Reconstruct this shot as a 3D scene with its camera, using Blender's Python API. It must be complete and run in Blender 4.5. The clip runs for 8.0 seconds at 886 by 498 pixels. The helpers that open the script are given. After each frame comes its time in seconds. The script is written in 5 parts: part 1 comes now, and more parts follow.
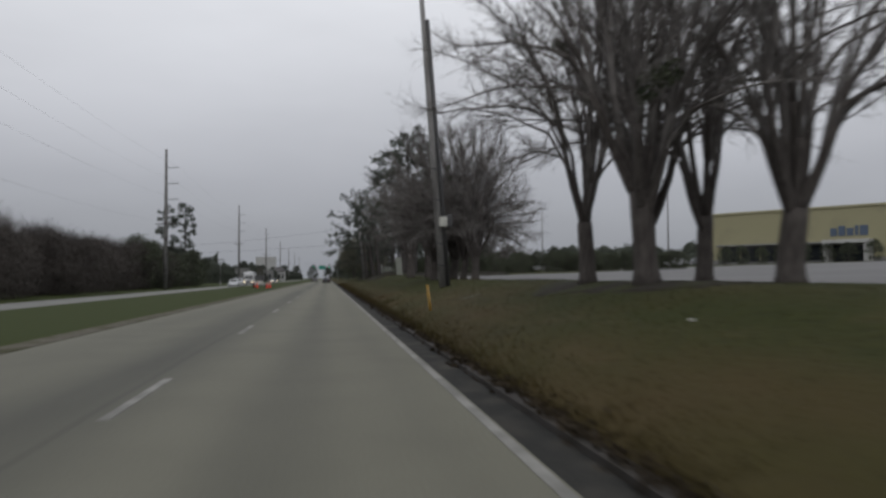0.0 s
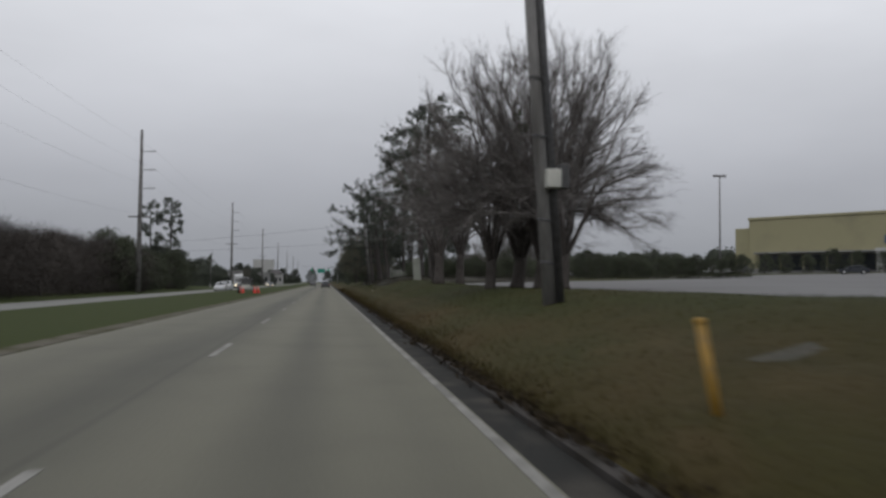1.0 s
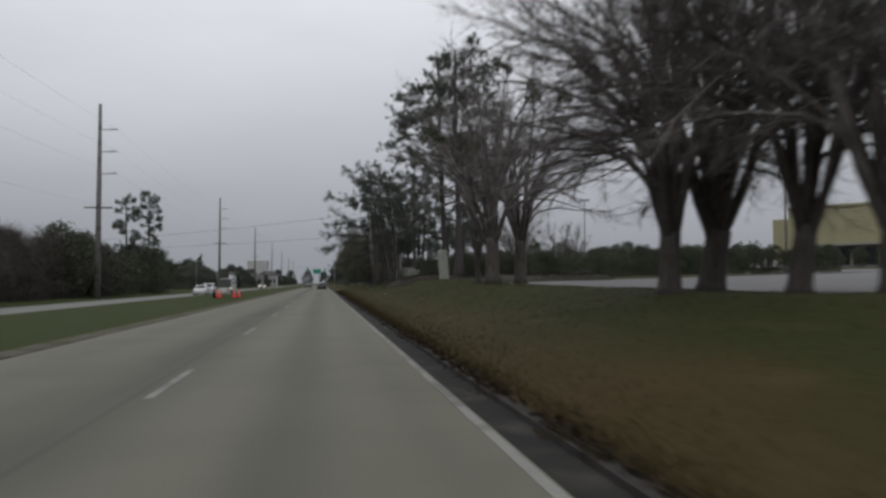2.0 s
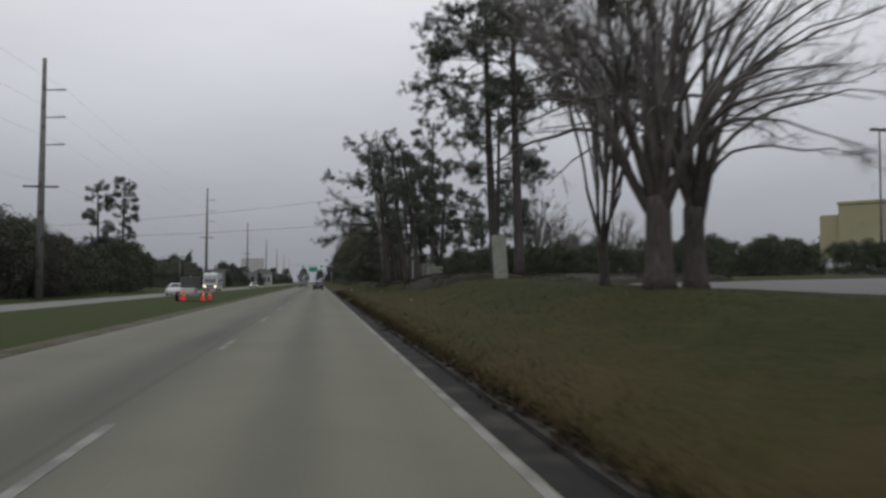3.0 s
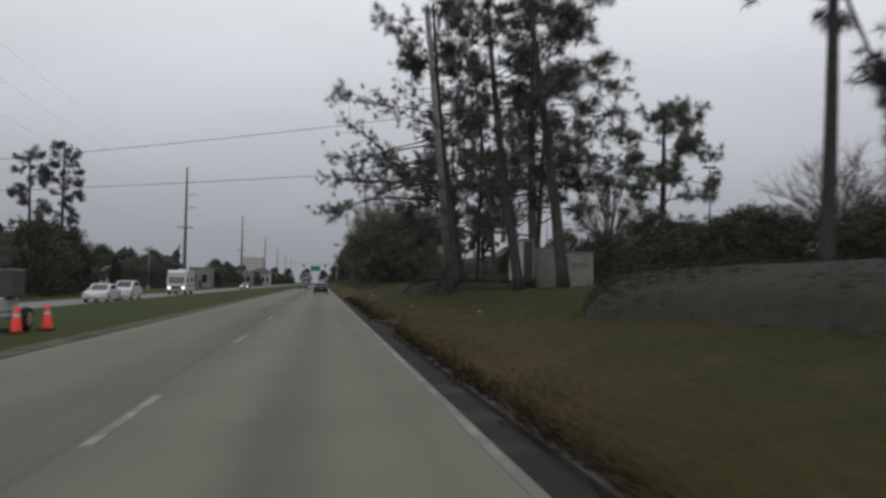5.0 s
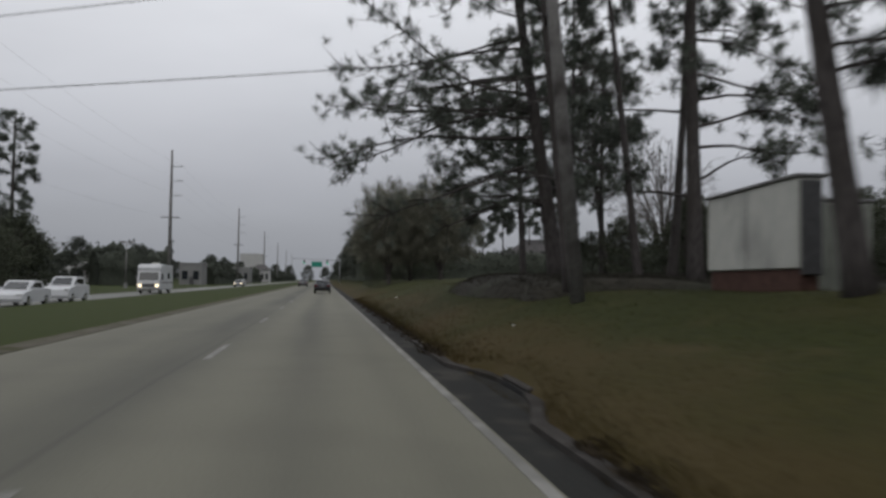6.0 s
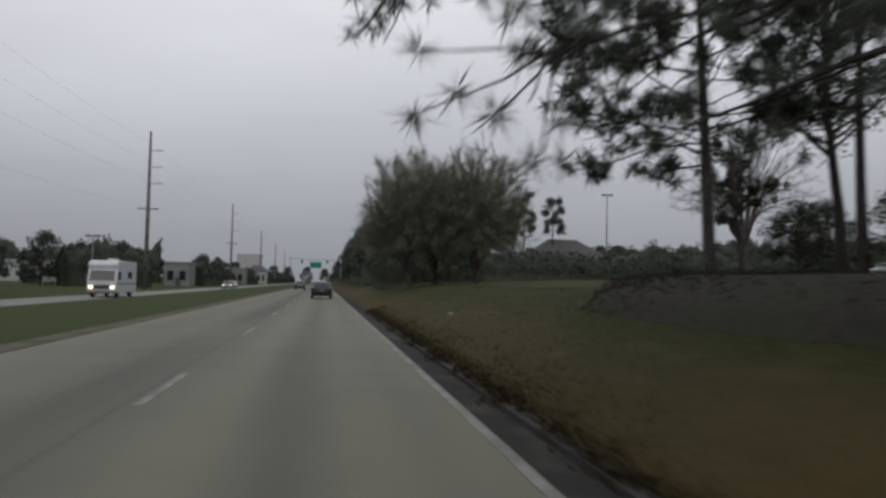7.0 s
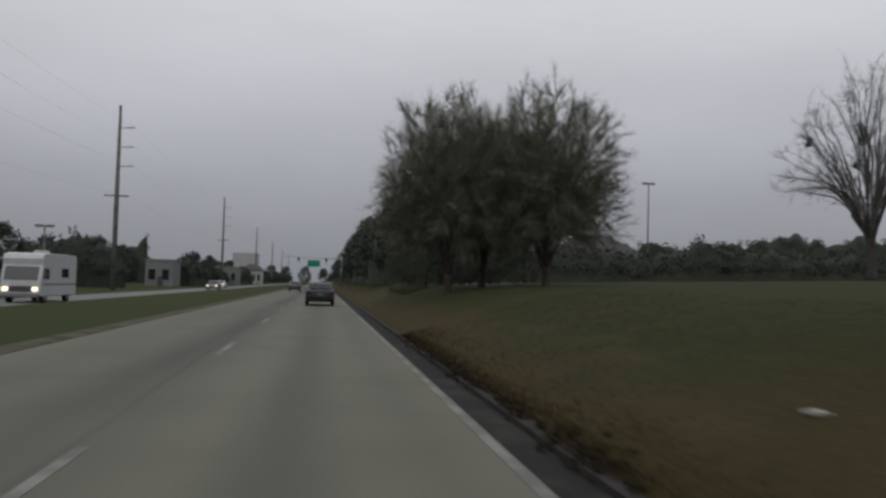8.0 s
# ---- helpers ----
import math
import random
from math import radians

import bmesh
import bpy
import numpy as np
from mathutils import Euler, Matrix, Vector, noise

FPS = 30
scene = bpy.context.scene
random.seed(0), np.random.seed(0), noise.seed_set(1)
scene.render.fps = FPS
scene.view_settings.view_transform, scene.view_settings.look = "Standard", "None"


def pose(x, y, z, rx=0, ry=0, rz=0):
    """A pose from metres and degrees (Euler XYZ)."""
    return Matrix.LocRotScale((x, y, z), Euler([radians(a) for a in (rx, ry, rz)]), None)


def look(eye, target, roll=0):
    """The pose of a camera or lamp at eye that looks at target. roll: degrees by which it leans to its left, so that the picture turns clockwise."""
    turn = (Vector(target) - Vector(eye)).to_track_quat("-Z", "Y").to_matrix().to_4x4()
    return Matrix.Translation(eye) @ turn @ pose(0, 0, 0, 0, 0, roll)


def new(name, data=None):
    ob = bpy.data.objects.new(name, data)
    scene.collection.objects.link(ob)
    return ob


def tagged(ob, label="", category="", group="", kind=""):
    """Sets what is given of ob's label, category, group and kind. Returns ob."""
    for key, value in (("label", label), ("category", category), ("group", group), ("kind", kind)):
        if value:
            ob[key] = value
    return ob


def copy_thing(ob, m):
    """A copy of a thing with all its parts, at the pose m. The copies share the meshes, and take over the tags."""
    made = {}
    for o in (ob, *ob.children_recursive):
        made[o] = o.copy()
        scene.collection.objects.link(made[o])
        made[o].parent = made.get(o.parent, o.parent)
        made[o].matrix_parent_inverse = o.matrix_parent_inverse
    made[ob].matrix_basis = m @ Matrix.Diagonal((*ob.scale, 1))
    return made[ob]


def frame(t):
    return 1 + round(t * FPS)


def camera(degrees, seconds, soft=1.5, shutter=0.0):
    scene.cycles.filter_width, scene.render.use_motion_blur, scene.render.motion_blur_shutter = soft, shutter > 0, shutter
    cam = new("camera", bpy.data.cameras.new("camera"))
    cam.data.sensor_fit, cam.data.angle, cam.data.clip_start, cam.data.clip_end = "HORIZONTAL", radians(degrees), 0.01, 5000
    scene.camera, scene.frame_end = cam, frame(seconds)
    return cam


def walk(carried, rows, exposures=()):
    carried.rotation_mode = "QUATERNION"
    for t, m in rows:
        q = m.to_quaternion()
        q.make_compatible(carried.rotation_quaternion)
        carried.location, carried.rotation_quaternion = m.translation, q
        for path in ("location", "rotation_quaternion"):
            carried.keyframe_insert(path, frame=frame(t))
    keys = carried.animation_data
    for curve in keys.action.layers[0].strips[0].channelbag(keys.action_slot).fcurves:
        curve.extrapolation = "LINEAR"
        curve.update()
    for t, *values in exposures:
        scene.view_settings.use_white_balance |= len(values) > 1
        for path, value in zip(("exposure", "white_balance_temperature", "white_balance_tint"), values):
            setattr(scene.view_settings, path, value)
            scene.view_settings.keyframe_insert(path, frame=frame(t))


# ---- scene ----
cam = camera(59.0, 8.0, soft=2.8, shutter=0.35)
PATH = [
    (0, (0.094, -0.407, 1.393), (0.386, 1.570, 1.465), -0.3),
    (0.5, (0.058, 8.233, 1.388), (0.351, 10.210, 1.475), 0.3),
    (1, (0.054, 16.879, 1.433), (0.347, 18.855, 1.519), 0.5),
    (1.5, (0.053, 25.517, 1.414), (0.354, 27.493, 1.500), -0.2),
    (3, (0.002, 51.252, 1.480), (0.314, 53.226, 1.565), 0.3),
    (3.5, (0.021, 59.775, 1.507), (0.334, 61.749, 1.589), 0.5),
    (4, (0.010, 68.281, 1.511), (0.319, 70.255, 1.596), 0.6),
    (4.5, (0.020, 76.843, 1.548), (0.326, 78.818, 1.640), 0.8),
    (6, (-0.002, 102.731, 1.478), (0.297, 104.707, 1.560), 0.8),
    (6.5, (-0.030, 111.429, 1.481), (0.272, 113.404, 1.570), 1.2),
    (7, (-0.031, 120.195, 1.467), (0.269, 122.171, 1.557), 1.3),
    (7.5, (-0.051, 128.973, 1.483), (0.246, 130.949, 1.565), 2.1),
    (8, (-0.059, 137.758, 1.516), (0.244, 139.733, 1.607), 1.5),
]
walk(cam, [(t, look(e, g, r)) for t, e, g, r in PATH], [(0.0, 0.0), (6.6, 0.0), (7.5, -0.12), (8.0, -0.25)])

# ---- world and light: an even overcast sky ----
world = bpy.data.worlds.new("overcast_sky")
scene.world = world
world.use_nodes = True
wn, wl = world.node_tree.nodes, world.node_tree.links
wn.clear()
w_out, w_bg = wn.new("ShaderNodeOutputWorld"), wn.new("ShaderNodeBackground")
w_sky = wn.new("ShaderNodeTexSky")
w_sky.sky_type, w_sky.sun_disc = "NISHITA", False
w_sky.sun_elevation, w_sky.sun_rotation = radians(50), radians(200)
w_sky.dust_density, w_sky.air_density = 4.0, 1.0
w_dim = wn.new("ShaderNodeVectorMath")
w_dim.operation = "SCALE"
w_dim.inputs["Scale"].default_value = 0.06
w_co, w_sep = wn.new("ShaderNodeTexCoord"), wn.new("ShaderNodeSeparateXYZ")
w_ramp = wn.new("ShaderNodeValToRGB")
w_ramp.color_ramp.elements[0].position, w_ramp.color_ramp.elements[0].color = 0.0, (0.262, 0.276, 0.304, 1)
w_ramp.color_ramp.elements[1].position, w_ramp.color_ramp.elements[1].color = 0.8, (0.864, 0.880, 0.920, 1)
w_mid = w_ramp.color_ramp.elements.new(0.34)
w_mid.color = (0.727, 0.740, 0.780, 1)
w_low = w_ramp.color_ramp.elements.new(0.12)
w_low.color = (0.380, 0.389, 0.424, 1)
w_map = wn.new("ShaderNodeMapping")
w_map.inputs["Scale"].default_value = (1.0, 1.0, 3.0)
w_noise = wn.new("ShaderNodeTexNoise")
w_noise.inputs["Scale"].default_value, w_noise.inputs["Detail"].default_value = 1.8, 5.0
w_rng = wn.new("ShaderNodeMapRange")
w_rng.inputs["From Min"].default_value, w_rng.inputs["From Max"].default_value = 0.3, 0.7
w_rng.inputs["To Min"].default_value, w_rng.inputs["To Max"].default_value = 0.90, 1.08
w_mul = wn.new("ShaderNodeVectorMath")
w_mul.operation = "SCALE"
w_mix = wn.new("ShaderNodeMix")
w_mix.data_type = "RGBA"
w_mix.inputs["Factor"].default_value = 0.08
wl.new(w_co.outputs["Generated"], w_sep.inputs[0])
wl.new(w_sep.outputs["Z"], w_ramp.inputs["Fac"])
wl.new(w_co.outputs["Generated"], w_map.inputs["Vector"])
wl.new(w_map.outputs["Vector"], w_noise.inputs["Vector"])
wl.new(w_noise.outputs["Fac"], w_rng.inputs["Value"])
wl.new(w_ramp.outputs["Color"], w_mul.inputs[0])
wl.new(w_rng.outputs["Result"], w_mul.inputs["Scale"])
wl.new(w_sky.outputs["Color"], w_dim.inputs[0])
wl.new(w_mul.outputs["Vector"], w_mix.inputs["A"])
wl.new(w_dim.outputs["Vector"], w_mix.inputs["B"])
wl.new(w_mix.outputs["Result"], w_bg.inputs["Color"])
wl.new(w_bg.outputs["Background"], w_out.inputs["Surface"])
w_bg.inputs["Strength"].default_value = 1.1

sun = new("sun", bpy.data.lights.new("sun", "SUN"))
sun.data.energy, sun.data.angle, sun.data.color = 0.5, radians(40), (1.0, 0.97, 0.93)
sun.matrix_world = pose(0, 0, 60, 40, 0, -20)


# ---- materials ----
def mat(name, c1, c2, scale=8.0, rough=0.8, bump=0.3, stain=None, stain_scale=0.6, stain_at=(0.5, 0.7), metal=0.0, world_space=False, vary=0.0, dist=0.02, detail=6.0, stretch=None):
    """A procedural surface: grain between c1 and c2, larger stains on top, fine relief."""
    m = bpy.data.materials.new(name)
    m.use_nodes = True
    n, l = m.node_tree.nodes, m.node_tree.links
    b = n["Principled BSDF"]
    b.inputs["Metallic"].default_value = metal
    if rough >= 0.7:
        b.inputs["Specular IOR Level"].default_value = 0.12
    if world_space:
        co = n.new("ShaderNodeNewGeometry").outputs["Position"]
    else:
        co = n.new("ShaderNodeTexCoord").outputs["Object"]
    if stretch:
        mp = n.new("ShaderNodeMapping")
        mp.inputs["Scale"].default_value = stretch
        l.new(co, mp.inputs["Vector"])
        co = mp.outputs["Vector"]
    grain = n.new("ShaderNodeTexNoise")
    grain.inputs["Scale"].default_value, grain.inputs["Detail"].default_value = scale, detail
    l.new(co, grain.inputs["Vector"])
    ramp = n.new("ShaderNodeValToRGB")
    ramp.color_ramp.elements[0].position, ramp.color_ramp.elements[0].color = 0.32, (*c1, 1)
    ramp.color_ramp.elements[1].position, ramp.color_ramp.elements[1].color = 0.68, (*c2, 1)
    l.new(grain.outputs["Fac"], ramp.inputs["Fac"])
    colour = ramp.outputs["Color"]
    if stain:
        big = n.new("ShaderNodeTexNoise")
        big.inputs["Scale"].default_value, big.inputs["Detail"].default_value = stain_scale, 4.0
        l.new(co, big.inputs["Vector"])
        rng = n.new("ShaderNodeMapRange")
        rng.inputs["From Min"].default_value, rng.inputs["From Max"].default_value = stain_at
        l.new(big.outputs["Fac"], rng.inputs["Value"])
        mix = n.new("ShaderNodeMix")
        mix.data_type = "RGBA"
        l.new(rng.outputs["Result"], mix.inputs["Factor"])
        l.new(colour, mix.inputs["A"])
        mix.inputs["B"].default_value = (*stain, 1)
        colour = mix.outputs["Result"]
    if vary:
        info = n.new("ShaderNodeNewGeometry")
        obj = n.new("ShaderNodeObjectInfo")
        add = n.new("ShaderNodeMath")
        add.operation = "ADD"
        l.new(info.outputs["Random Per Island"], add.inputs[0])
        l.new(obj.outputs["Random"], add.inputs[1])
        rng2 = n.new("ShaderNodeMapRange")
        rng2.inputs["From Max"].default_value = 2.0
        rng2.inputs["To Min"].default_value, rng2.inputs["To Max"].default_value = 1 - vary, 1 + vary
        l.new(add.outputs[0], rng2.inputs["Value"])
        sc = n.new("ShaderNodeVectorMath")
        sc.operation = "SCALE"
        l.new(colour, sc.inputs[0])
        l.new(rng2.outputs["Result"], sc.inputs["Scale"])
        colour = sc.outputs["Vector"]
    l.new(colour, b.inputs["Base Color"])
    rr = n.new("ShaderNodeMapRange")
    rr.inputs["To Min"].default_value, rr.inputs["To Max"].default_value = max(0.02, rough - 0.12), min(1.0, rough + 0.1)
    l.new(grain.outputs["Fac"], rr.inputs["Value"])
    l.new(rr.outputs["Result"], b.inputs["Roughness"])
    if bump:
        bp = n.new("ShaderNodeBump")
        bp.inputs["Strength"].default_value, bp.inputs["Distance"].default_value = bump, dist
        l.new(grain.outputs["Fac"], bp.inputs["Height"])
        l.new(bp.outputs["Normal"], b.inputs["Normal"])
    return m


def glow(name, colour, strength):
    m = bpy.data.materials.new(name)
    m.use_nodes = True
    b = m.node_tree.nodes["Principled BSDF"]
    b.inputs["Base Color"].default_value = (*colour, 1)
    b.inputs["Emission Color"].default_value = (*colour, 1)
    b.inputs["Emission Strength"].default_value = strength
    return m


def road_material(name, light, dark, bands):
    """Worn pavement: fine aggregate, patches, dark oil and tyre bands along the lanes, and an older, darker stretch that gives way to a paler one."""
    m = mat(name, light, tuple(0.86 * c for c in light), 30.0, 0.74, 0.25, tuple(0.82 * c for c in light), 0.45, (0.44, 0.70), world_space=True, dist=0.01, detail=10)
    n, l = m.node_tree.nodes, m.node_tree.links
    b = n["Principled BSDF"]
    b.inputs["Specular IOR Level"].default_value = 0.2
    colour = b.inputs["Base Color"].links[0].from_socket
    sep = n.new("ShaderNodeSeparateXYZ")
    geo = n.new("ShaderNodeNewGeometry")
    wob_map = n.new("ShaderNodeMapping")
    wob_map.inputs["Scale"].default_value = (0.6, 0.05, 1.0)
    wob = n.new("ShaderNodeTexNoise")
    wob.inputs["Scale"].default_value, wob.inputs["Detail"].default_value = 1.0, 3.0
    l.new(geo.outputs["Position"], sep.inputs[0])
    l.new(geo.outputs["Position"], wob_map.inputs["Vector"])
    l.new(wob_map.outputs["Vector"], wob.inputs["Vector"])
    shift = n.new("ShaderNodeMath")
    shift.operation = "MULTIPLY_ADD"
    l.new(wob.outputs["Fac"], shift.inputs[0])
    shift.inputs[1].default_value = 0.5
    l.new(sep.outputs["X"], shift.inputs[2])
    for centre, half, depth in bands:
        d = n.new("ShaderNodeMath")
        d.operation = "SUBTRACT"
        l.new(shift.outputs[0], d.inputs[0])
        d.inputs[1].default_value = centre + 0.25
        a = n.new("ShaderNodeMath")
        a.operation = "ABSOLUTE"
        l.new(d.outputs[0], a.inputs[0])
        f = n.new("ShaderNodeMapRange")
        f.interpolation_type = "SMOOTHSTEP"
        f.inputs["From Min"].default_value, f.inputs["From Max"].default_value = half, 0.0
        f.inputs["To Max"].default_value = depth
        l.new(a.outputs[0], f.inputs["Value"])
        g = n.new("ShaderNodeMath")
        g.operation = "MULTIPLY"
        l.new(f.outputs["Result"], g.inputs[0])
        l.new(wob.outputs["Fac"], g.inputs[1])
        mix = n.new("ShaderNodeMix")
        mix.data_type = "RGBA"
        l.new(g.outputs[0], mix.inputs["Factor"])
        l.new(colour, mix.inputs["A"])
        mix.inputs["B"].default_value = (*dark, 1)
        colour = mix.outputs["Result"]
    wear = n.new("ShaderNodeMapRange")
    wear.interpolation_type = "SMOOTHSTEP"
    wear.inputs["From Min"].default_value, wear.inputs["From Max"].default_value = 22.0, 62.0
    wear.inputs["To Min"].default_value, wear.inputs["To Max"].default_value = 0.90, 1.03
    l.new(sep.outputs["Y"], wear.inputs["Value"])
    worn = n.new("ShaderNodeVectorMath")
    worn.operation = "SCALE"
    l.new(colour, worn.inputs[0])
    l.new(wear.outputs["Result"], worn.inputs["Scale"])
    l.new(worn.outputs["Vector"], b.inputs["Base Color"])
    return m


def grass_material():
    """Mown winter grass: green and straw patches, browner towards the kerb."""
    m = mat("winter_grass", (0.0165, 0.0205, 0.0044), (0.033, 0.0365, 0.0088), 9.0, 0.95, 0.4, world_space=True, dist=0.06, detail=10)
    n, l = m.node_tree.nodes, m.node_tree.links
    b = n["Principled BSDF"]
    colour = b.inputs["Base Color"].links[0].from_socket
    geo, sep = n.new("ShaderNodeNewGeometry"), n.new("ShaderNodeSeparateXYZ")
    l.new(geo.outputs["Position"], sep.inputs[0])
    bank = n.new("ShaderNodeMapRange")
    bank.inputs["From Min"].default_value, bank.inputs["From Max"].default_value = -1.0, 1.0
    bank.inputs["To Min"].default_value, bank.inputs["To Max"].default_value = 0.15, 0.9
    l.new(sep.outputs["X"], bank.inputs["Value"])
    fade = n.new("ShaderNodeMapRange")
    fade.inputs["From Min"].default_value, fade.inputs["From Max"].default_value = 3.4, 6.2
    fade.inputs["To Min"].default_value, fade.inputs["To Max"].default_value = 1.0, 0.35
    l.new(sep.outputs["X"], fade.inputs["Value"])
    share = n.new("ShaderNodeMath")
    share.operation = "MULTIPLY"
    l.new(bank.outputs["Result"], share.inputs[0])
    l.new(fade.outputs["Result"], share.inputs[1])
    streak = n.new("ShaderNodeMapping")
    streak.inputs["Scale"].default_value = (1.0, 0.45, 1.0)
    l.new(geo.outputs["Position"], streak.inputs["Vector"])
    for size, low, high, straw in ((0.30, 0.44, 0.66, (0.047, 0.033, 0.012)), (1.3, 0.55, 0.75, (0.056, 0.044, 0.019)), (0.5, 0.58, 0.72, (0.016, 0.020, 0.006))):
        patch = n.new("ShaderNodeTexNoise")
        patch.inputs["Scale"].default_value, patch.inputs["Detail"].default_value = size, 6.0
        l.new(streak.outputs["Vector"], patch.inputs["Vector"])
        much = n.new("ShaderNodeMapRange")
        much.inputs["From Min"].default_value, much.inputs["From Max"].default_value = low, high
        l.new(patch.outputs["Fac"], much.inputs["Value"])
        here = n.new("ShaderNodeMath")
        here.operation = "MULTIPLY"
        l.new(much.outputs["Result"], here.inputs[0])
        l.new(share.outputs[0], here.inputs[1])
        tint = n.new("ShaderNodeMix")
        tint.data_type = "RGBA"
        l.new(here.outputs[0], tint.inputs["Factor"])
        l.new(colour, tint.inputs["A"])
        tint.inputs["B"].default_value = (*straw, 1)
        colour = tint.outputs["Result"]
    lush = n.new("ShaderNodeMapRange")
    lush.inputs["From Min"].default_value, lush.inputs["From Max"].default_value = 0.0, -3.0
    lush.inputs["To Max"].default_value = 0.75
    l.new(sep.outputs["X"], lush.inputs["Value"])
    green = n.new("ShaderNodeMix")
    green.data_type = "RGBA"
    l.new(lush.outputs["Result"], green.inputs["Factor"])
    l.new(colour, green.inputs["A"])
    green.inputs["B"].default_value = (0.0285, 0.040, 0.008, 1)
    colour = green.outputs["Result"]
    nz = n.new("ShaderNodeTexNoise")
    nz.inputs["Scale"].default_value, nz.inputs["Detail"].default_value = 0.8, 6.0
    l.new(geo.outputs["Position"], nz.inputs["Vector"])
    add = n.new("ShaderNodeMath")
    add.operation = "MULTIPLY_ADD"
    l.new(nz.outputs["Fac"], add.inputs[0])
    add.inputs[1].default_value = -3.0
    l.new(sep.outputs["X"], add.inputs[2])
    near = n.new("ShaderNodeMapRange")
    near.inputs["From Min"].default_value, near.inputs["From Max"].default_value = 0.7, 3.4
    near.inputs["To Min"].default_value, near.inputs["To Max"].default_value = 0.65, 0.0
    l.new(add.outputs[0], near.inputs["Value"])
    right = n.new("ShaderNodeMath")
    right.operation = "GREATER_THAN"
    l.new(sep.outputs["X"], right.inputs[0])
    right.inputs[1].default_value = 0.0
    both = n.new("ShaderNodeMath")
    both.operation = "MULTIPLY"
    l.new(near.outputs["Result"], both.inputs[0])
    l.new(right.outputs[0], both.inputs[1])
    mix = n.new("ShaderNodeMix")
    mix.data_type = "RGBA"
    l.new(both.outputs[0], mix.inputs["Factor"])
    l.new(colour, mix.inputs["A"])
    mix.inputs["B"].default_value = (0.051, 0.036, 0.0155, 1)
    l.new(mix.outputs["Result"], b.inputs["Base Color"])
    return m


GRASS = grass_material()
ROAD = road_material("worn_pavement", (0.138, 0.1345, 0.104), (0.053, 0.0525, 0.044), [(-0.35, 0.75, 0.95), (-2.7, 1.5, 1.35), (-4.6, 1.5, 0.5), (-2.3, 0.09, 1.1), (1.0, 0.4, 0.25)])
FAR_ROAD = road_material("far_pavement", (0.165, 0.165, 0.157), (0.09, 0.09, 0.085), [(-17.0, 0.7, 0.4), (-20.3, 0.7, 0.4)])
GUTTER = mat("dark_gutter_asphalt", (0.014, 0.0145, 0.0135), (0.027, 0.027, 0.025), 25, 0.9, 0.4, (0.050, 0.046, 0.040), 1.2, (0.5, 0.7), world_space=True)
KERB = mat("stained_kerb_concrete", (0.030, 0.028, 0.027), (0.058, 0.053, 0.049), 14, 0.9, 0.4, (0.020, 0.018, 0.014), 0.9, (0.45, 0.65), world_space=True)
SOIL = mat("dark_mulch", (0.016, 0.014, 0.011), (0.030, 0.026, 0.020), 18, 0.95, 0.6, (0.030, 0.033, 0.012), 0.9, (0.45, 0.65), world_space=True)
DIRT = mat("sandy_verge", (0.060, 0.055, 0.042), (0.115, 0.105, 0.085), 7, 0.95, 0.4, (0.040, 0.040, 0.018), 1.1, (0.45, 0.65), world_space=True)
LINE = mat("worn_white_paint", (0.19, 0.19, 0.178), (0.24, 0.235, 0.22), 20, 0.7, 0.2, (0.135, 0.133, 0.123), 1.6, (0.42, 0.60), world_space=True)
LOT = mat("pale_car_park_asphalt", (0.108, 0.108, 0.110), (0.145, 0.142, 0.142), 12, 0.85, 0.2, (0.145, 0.145, 0.145), 0.1, (0.45, 0.65), world_space=True)
BARK = mat("grey_brown_bark", (0.042, 0.037, 0.035), (0.088, 0.079, 0.073), 14, 0.95, 0.6, (0.080, 0.072, 0.066), 2.0, (0.55, 0.75), stretch=(1.6, 1.6, 0.22))
TWIG = mat("bare_twigs", (0.105, 0.098, 0.095), (0.205, 0.190, 0.183), 3, 0.95, 0.2, (0.085, 0.076, 0.072), 0.9, (0.45, 0.65))
TWIG_GREEN = mat("olive_twigs", (0.100, 0.100, 0.076), (0.185, 0.180, 0.142), 4, 0.95, 0.0)
PINE_BARK = mat("plated_pine_bark", (0.036, 0.033, 0.033), (0.086, 0.078, 0.075), 9, 0.95, 0.9, (0.050, 0.045, 0.042), 1.5, (0.45, 0.65), stretch=(1.8, 1.8, 0.45))
NEEDLE = mat("pine_needles", (0.056, 0.066, 0.056), (0.110, 0.124, 0.102), 3, 0.8, 0.0, vary=0.45)
# Greyer than the near leaves: distance haze is put into the colour.
FAR_LEAF = mat("haze_grey_leaves", (0.044, 0.050, 0.042), (0.080, 0.087, 0.073), 3, 0.9, 0.0, vary=0.2)
WOODS = mat("dark_oak_woods", (0.030, 0.035, 0.028), (0.054, 0.060, 0.047), 3, 0.95, 0.0, vary=0.2)
LEAF = mat("dark_evergreen_leaves", (0.040, 0.048, 0.032), (0.080, 0.088, 0.060), 3, 0.75, 0.0, vary=0.45)
THICKET = mat("brown_thicket", (0.050, 0.045, 0.042), (0.090, 0.080, 0.073), 2, 0.95, 0.0, vary=0.4)
IVY = mat("ground_cover_leaves", (0.026, 0.025, 0.020), (0.046, 0.042, 0.034), 4, 0.9, 0.2, (0.034, 0.036, 0.024), 0.35, (0.5, 0.7), world_space=True, vary=0.2)
DEAD_LEAF = mat("dead_leaves", (0.020, 0.016, 0.011), (0.044, 0.034, 0.022), 5, 0.95, 0.0, vary=0.35)
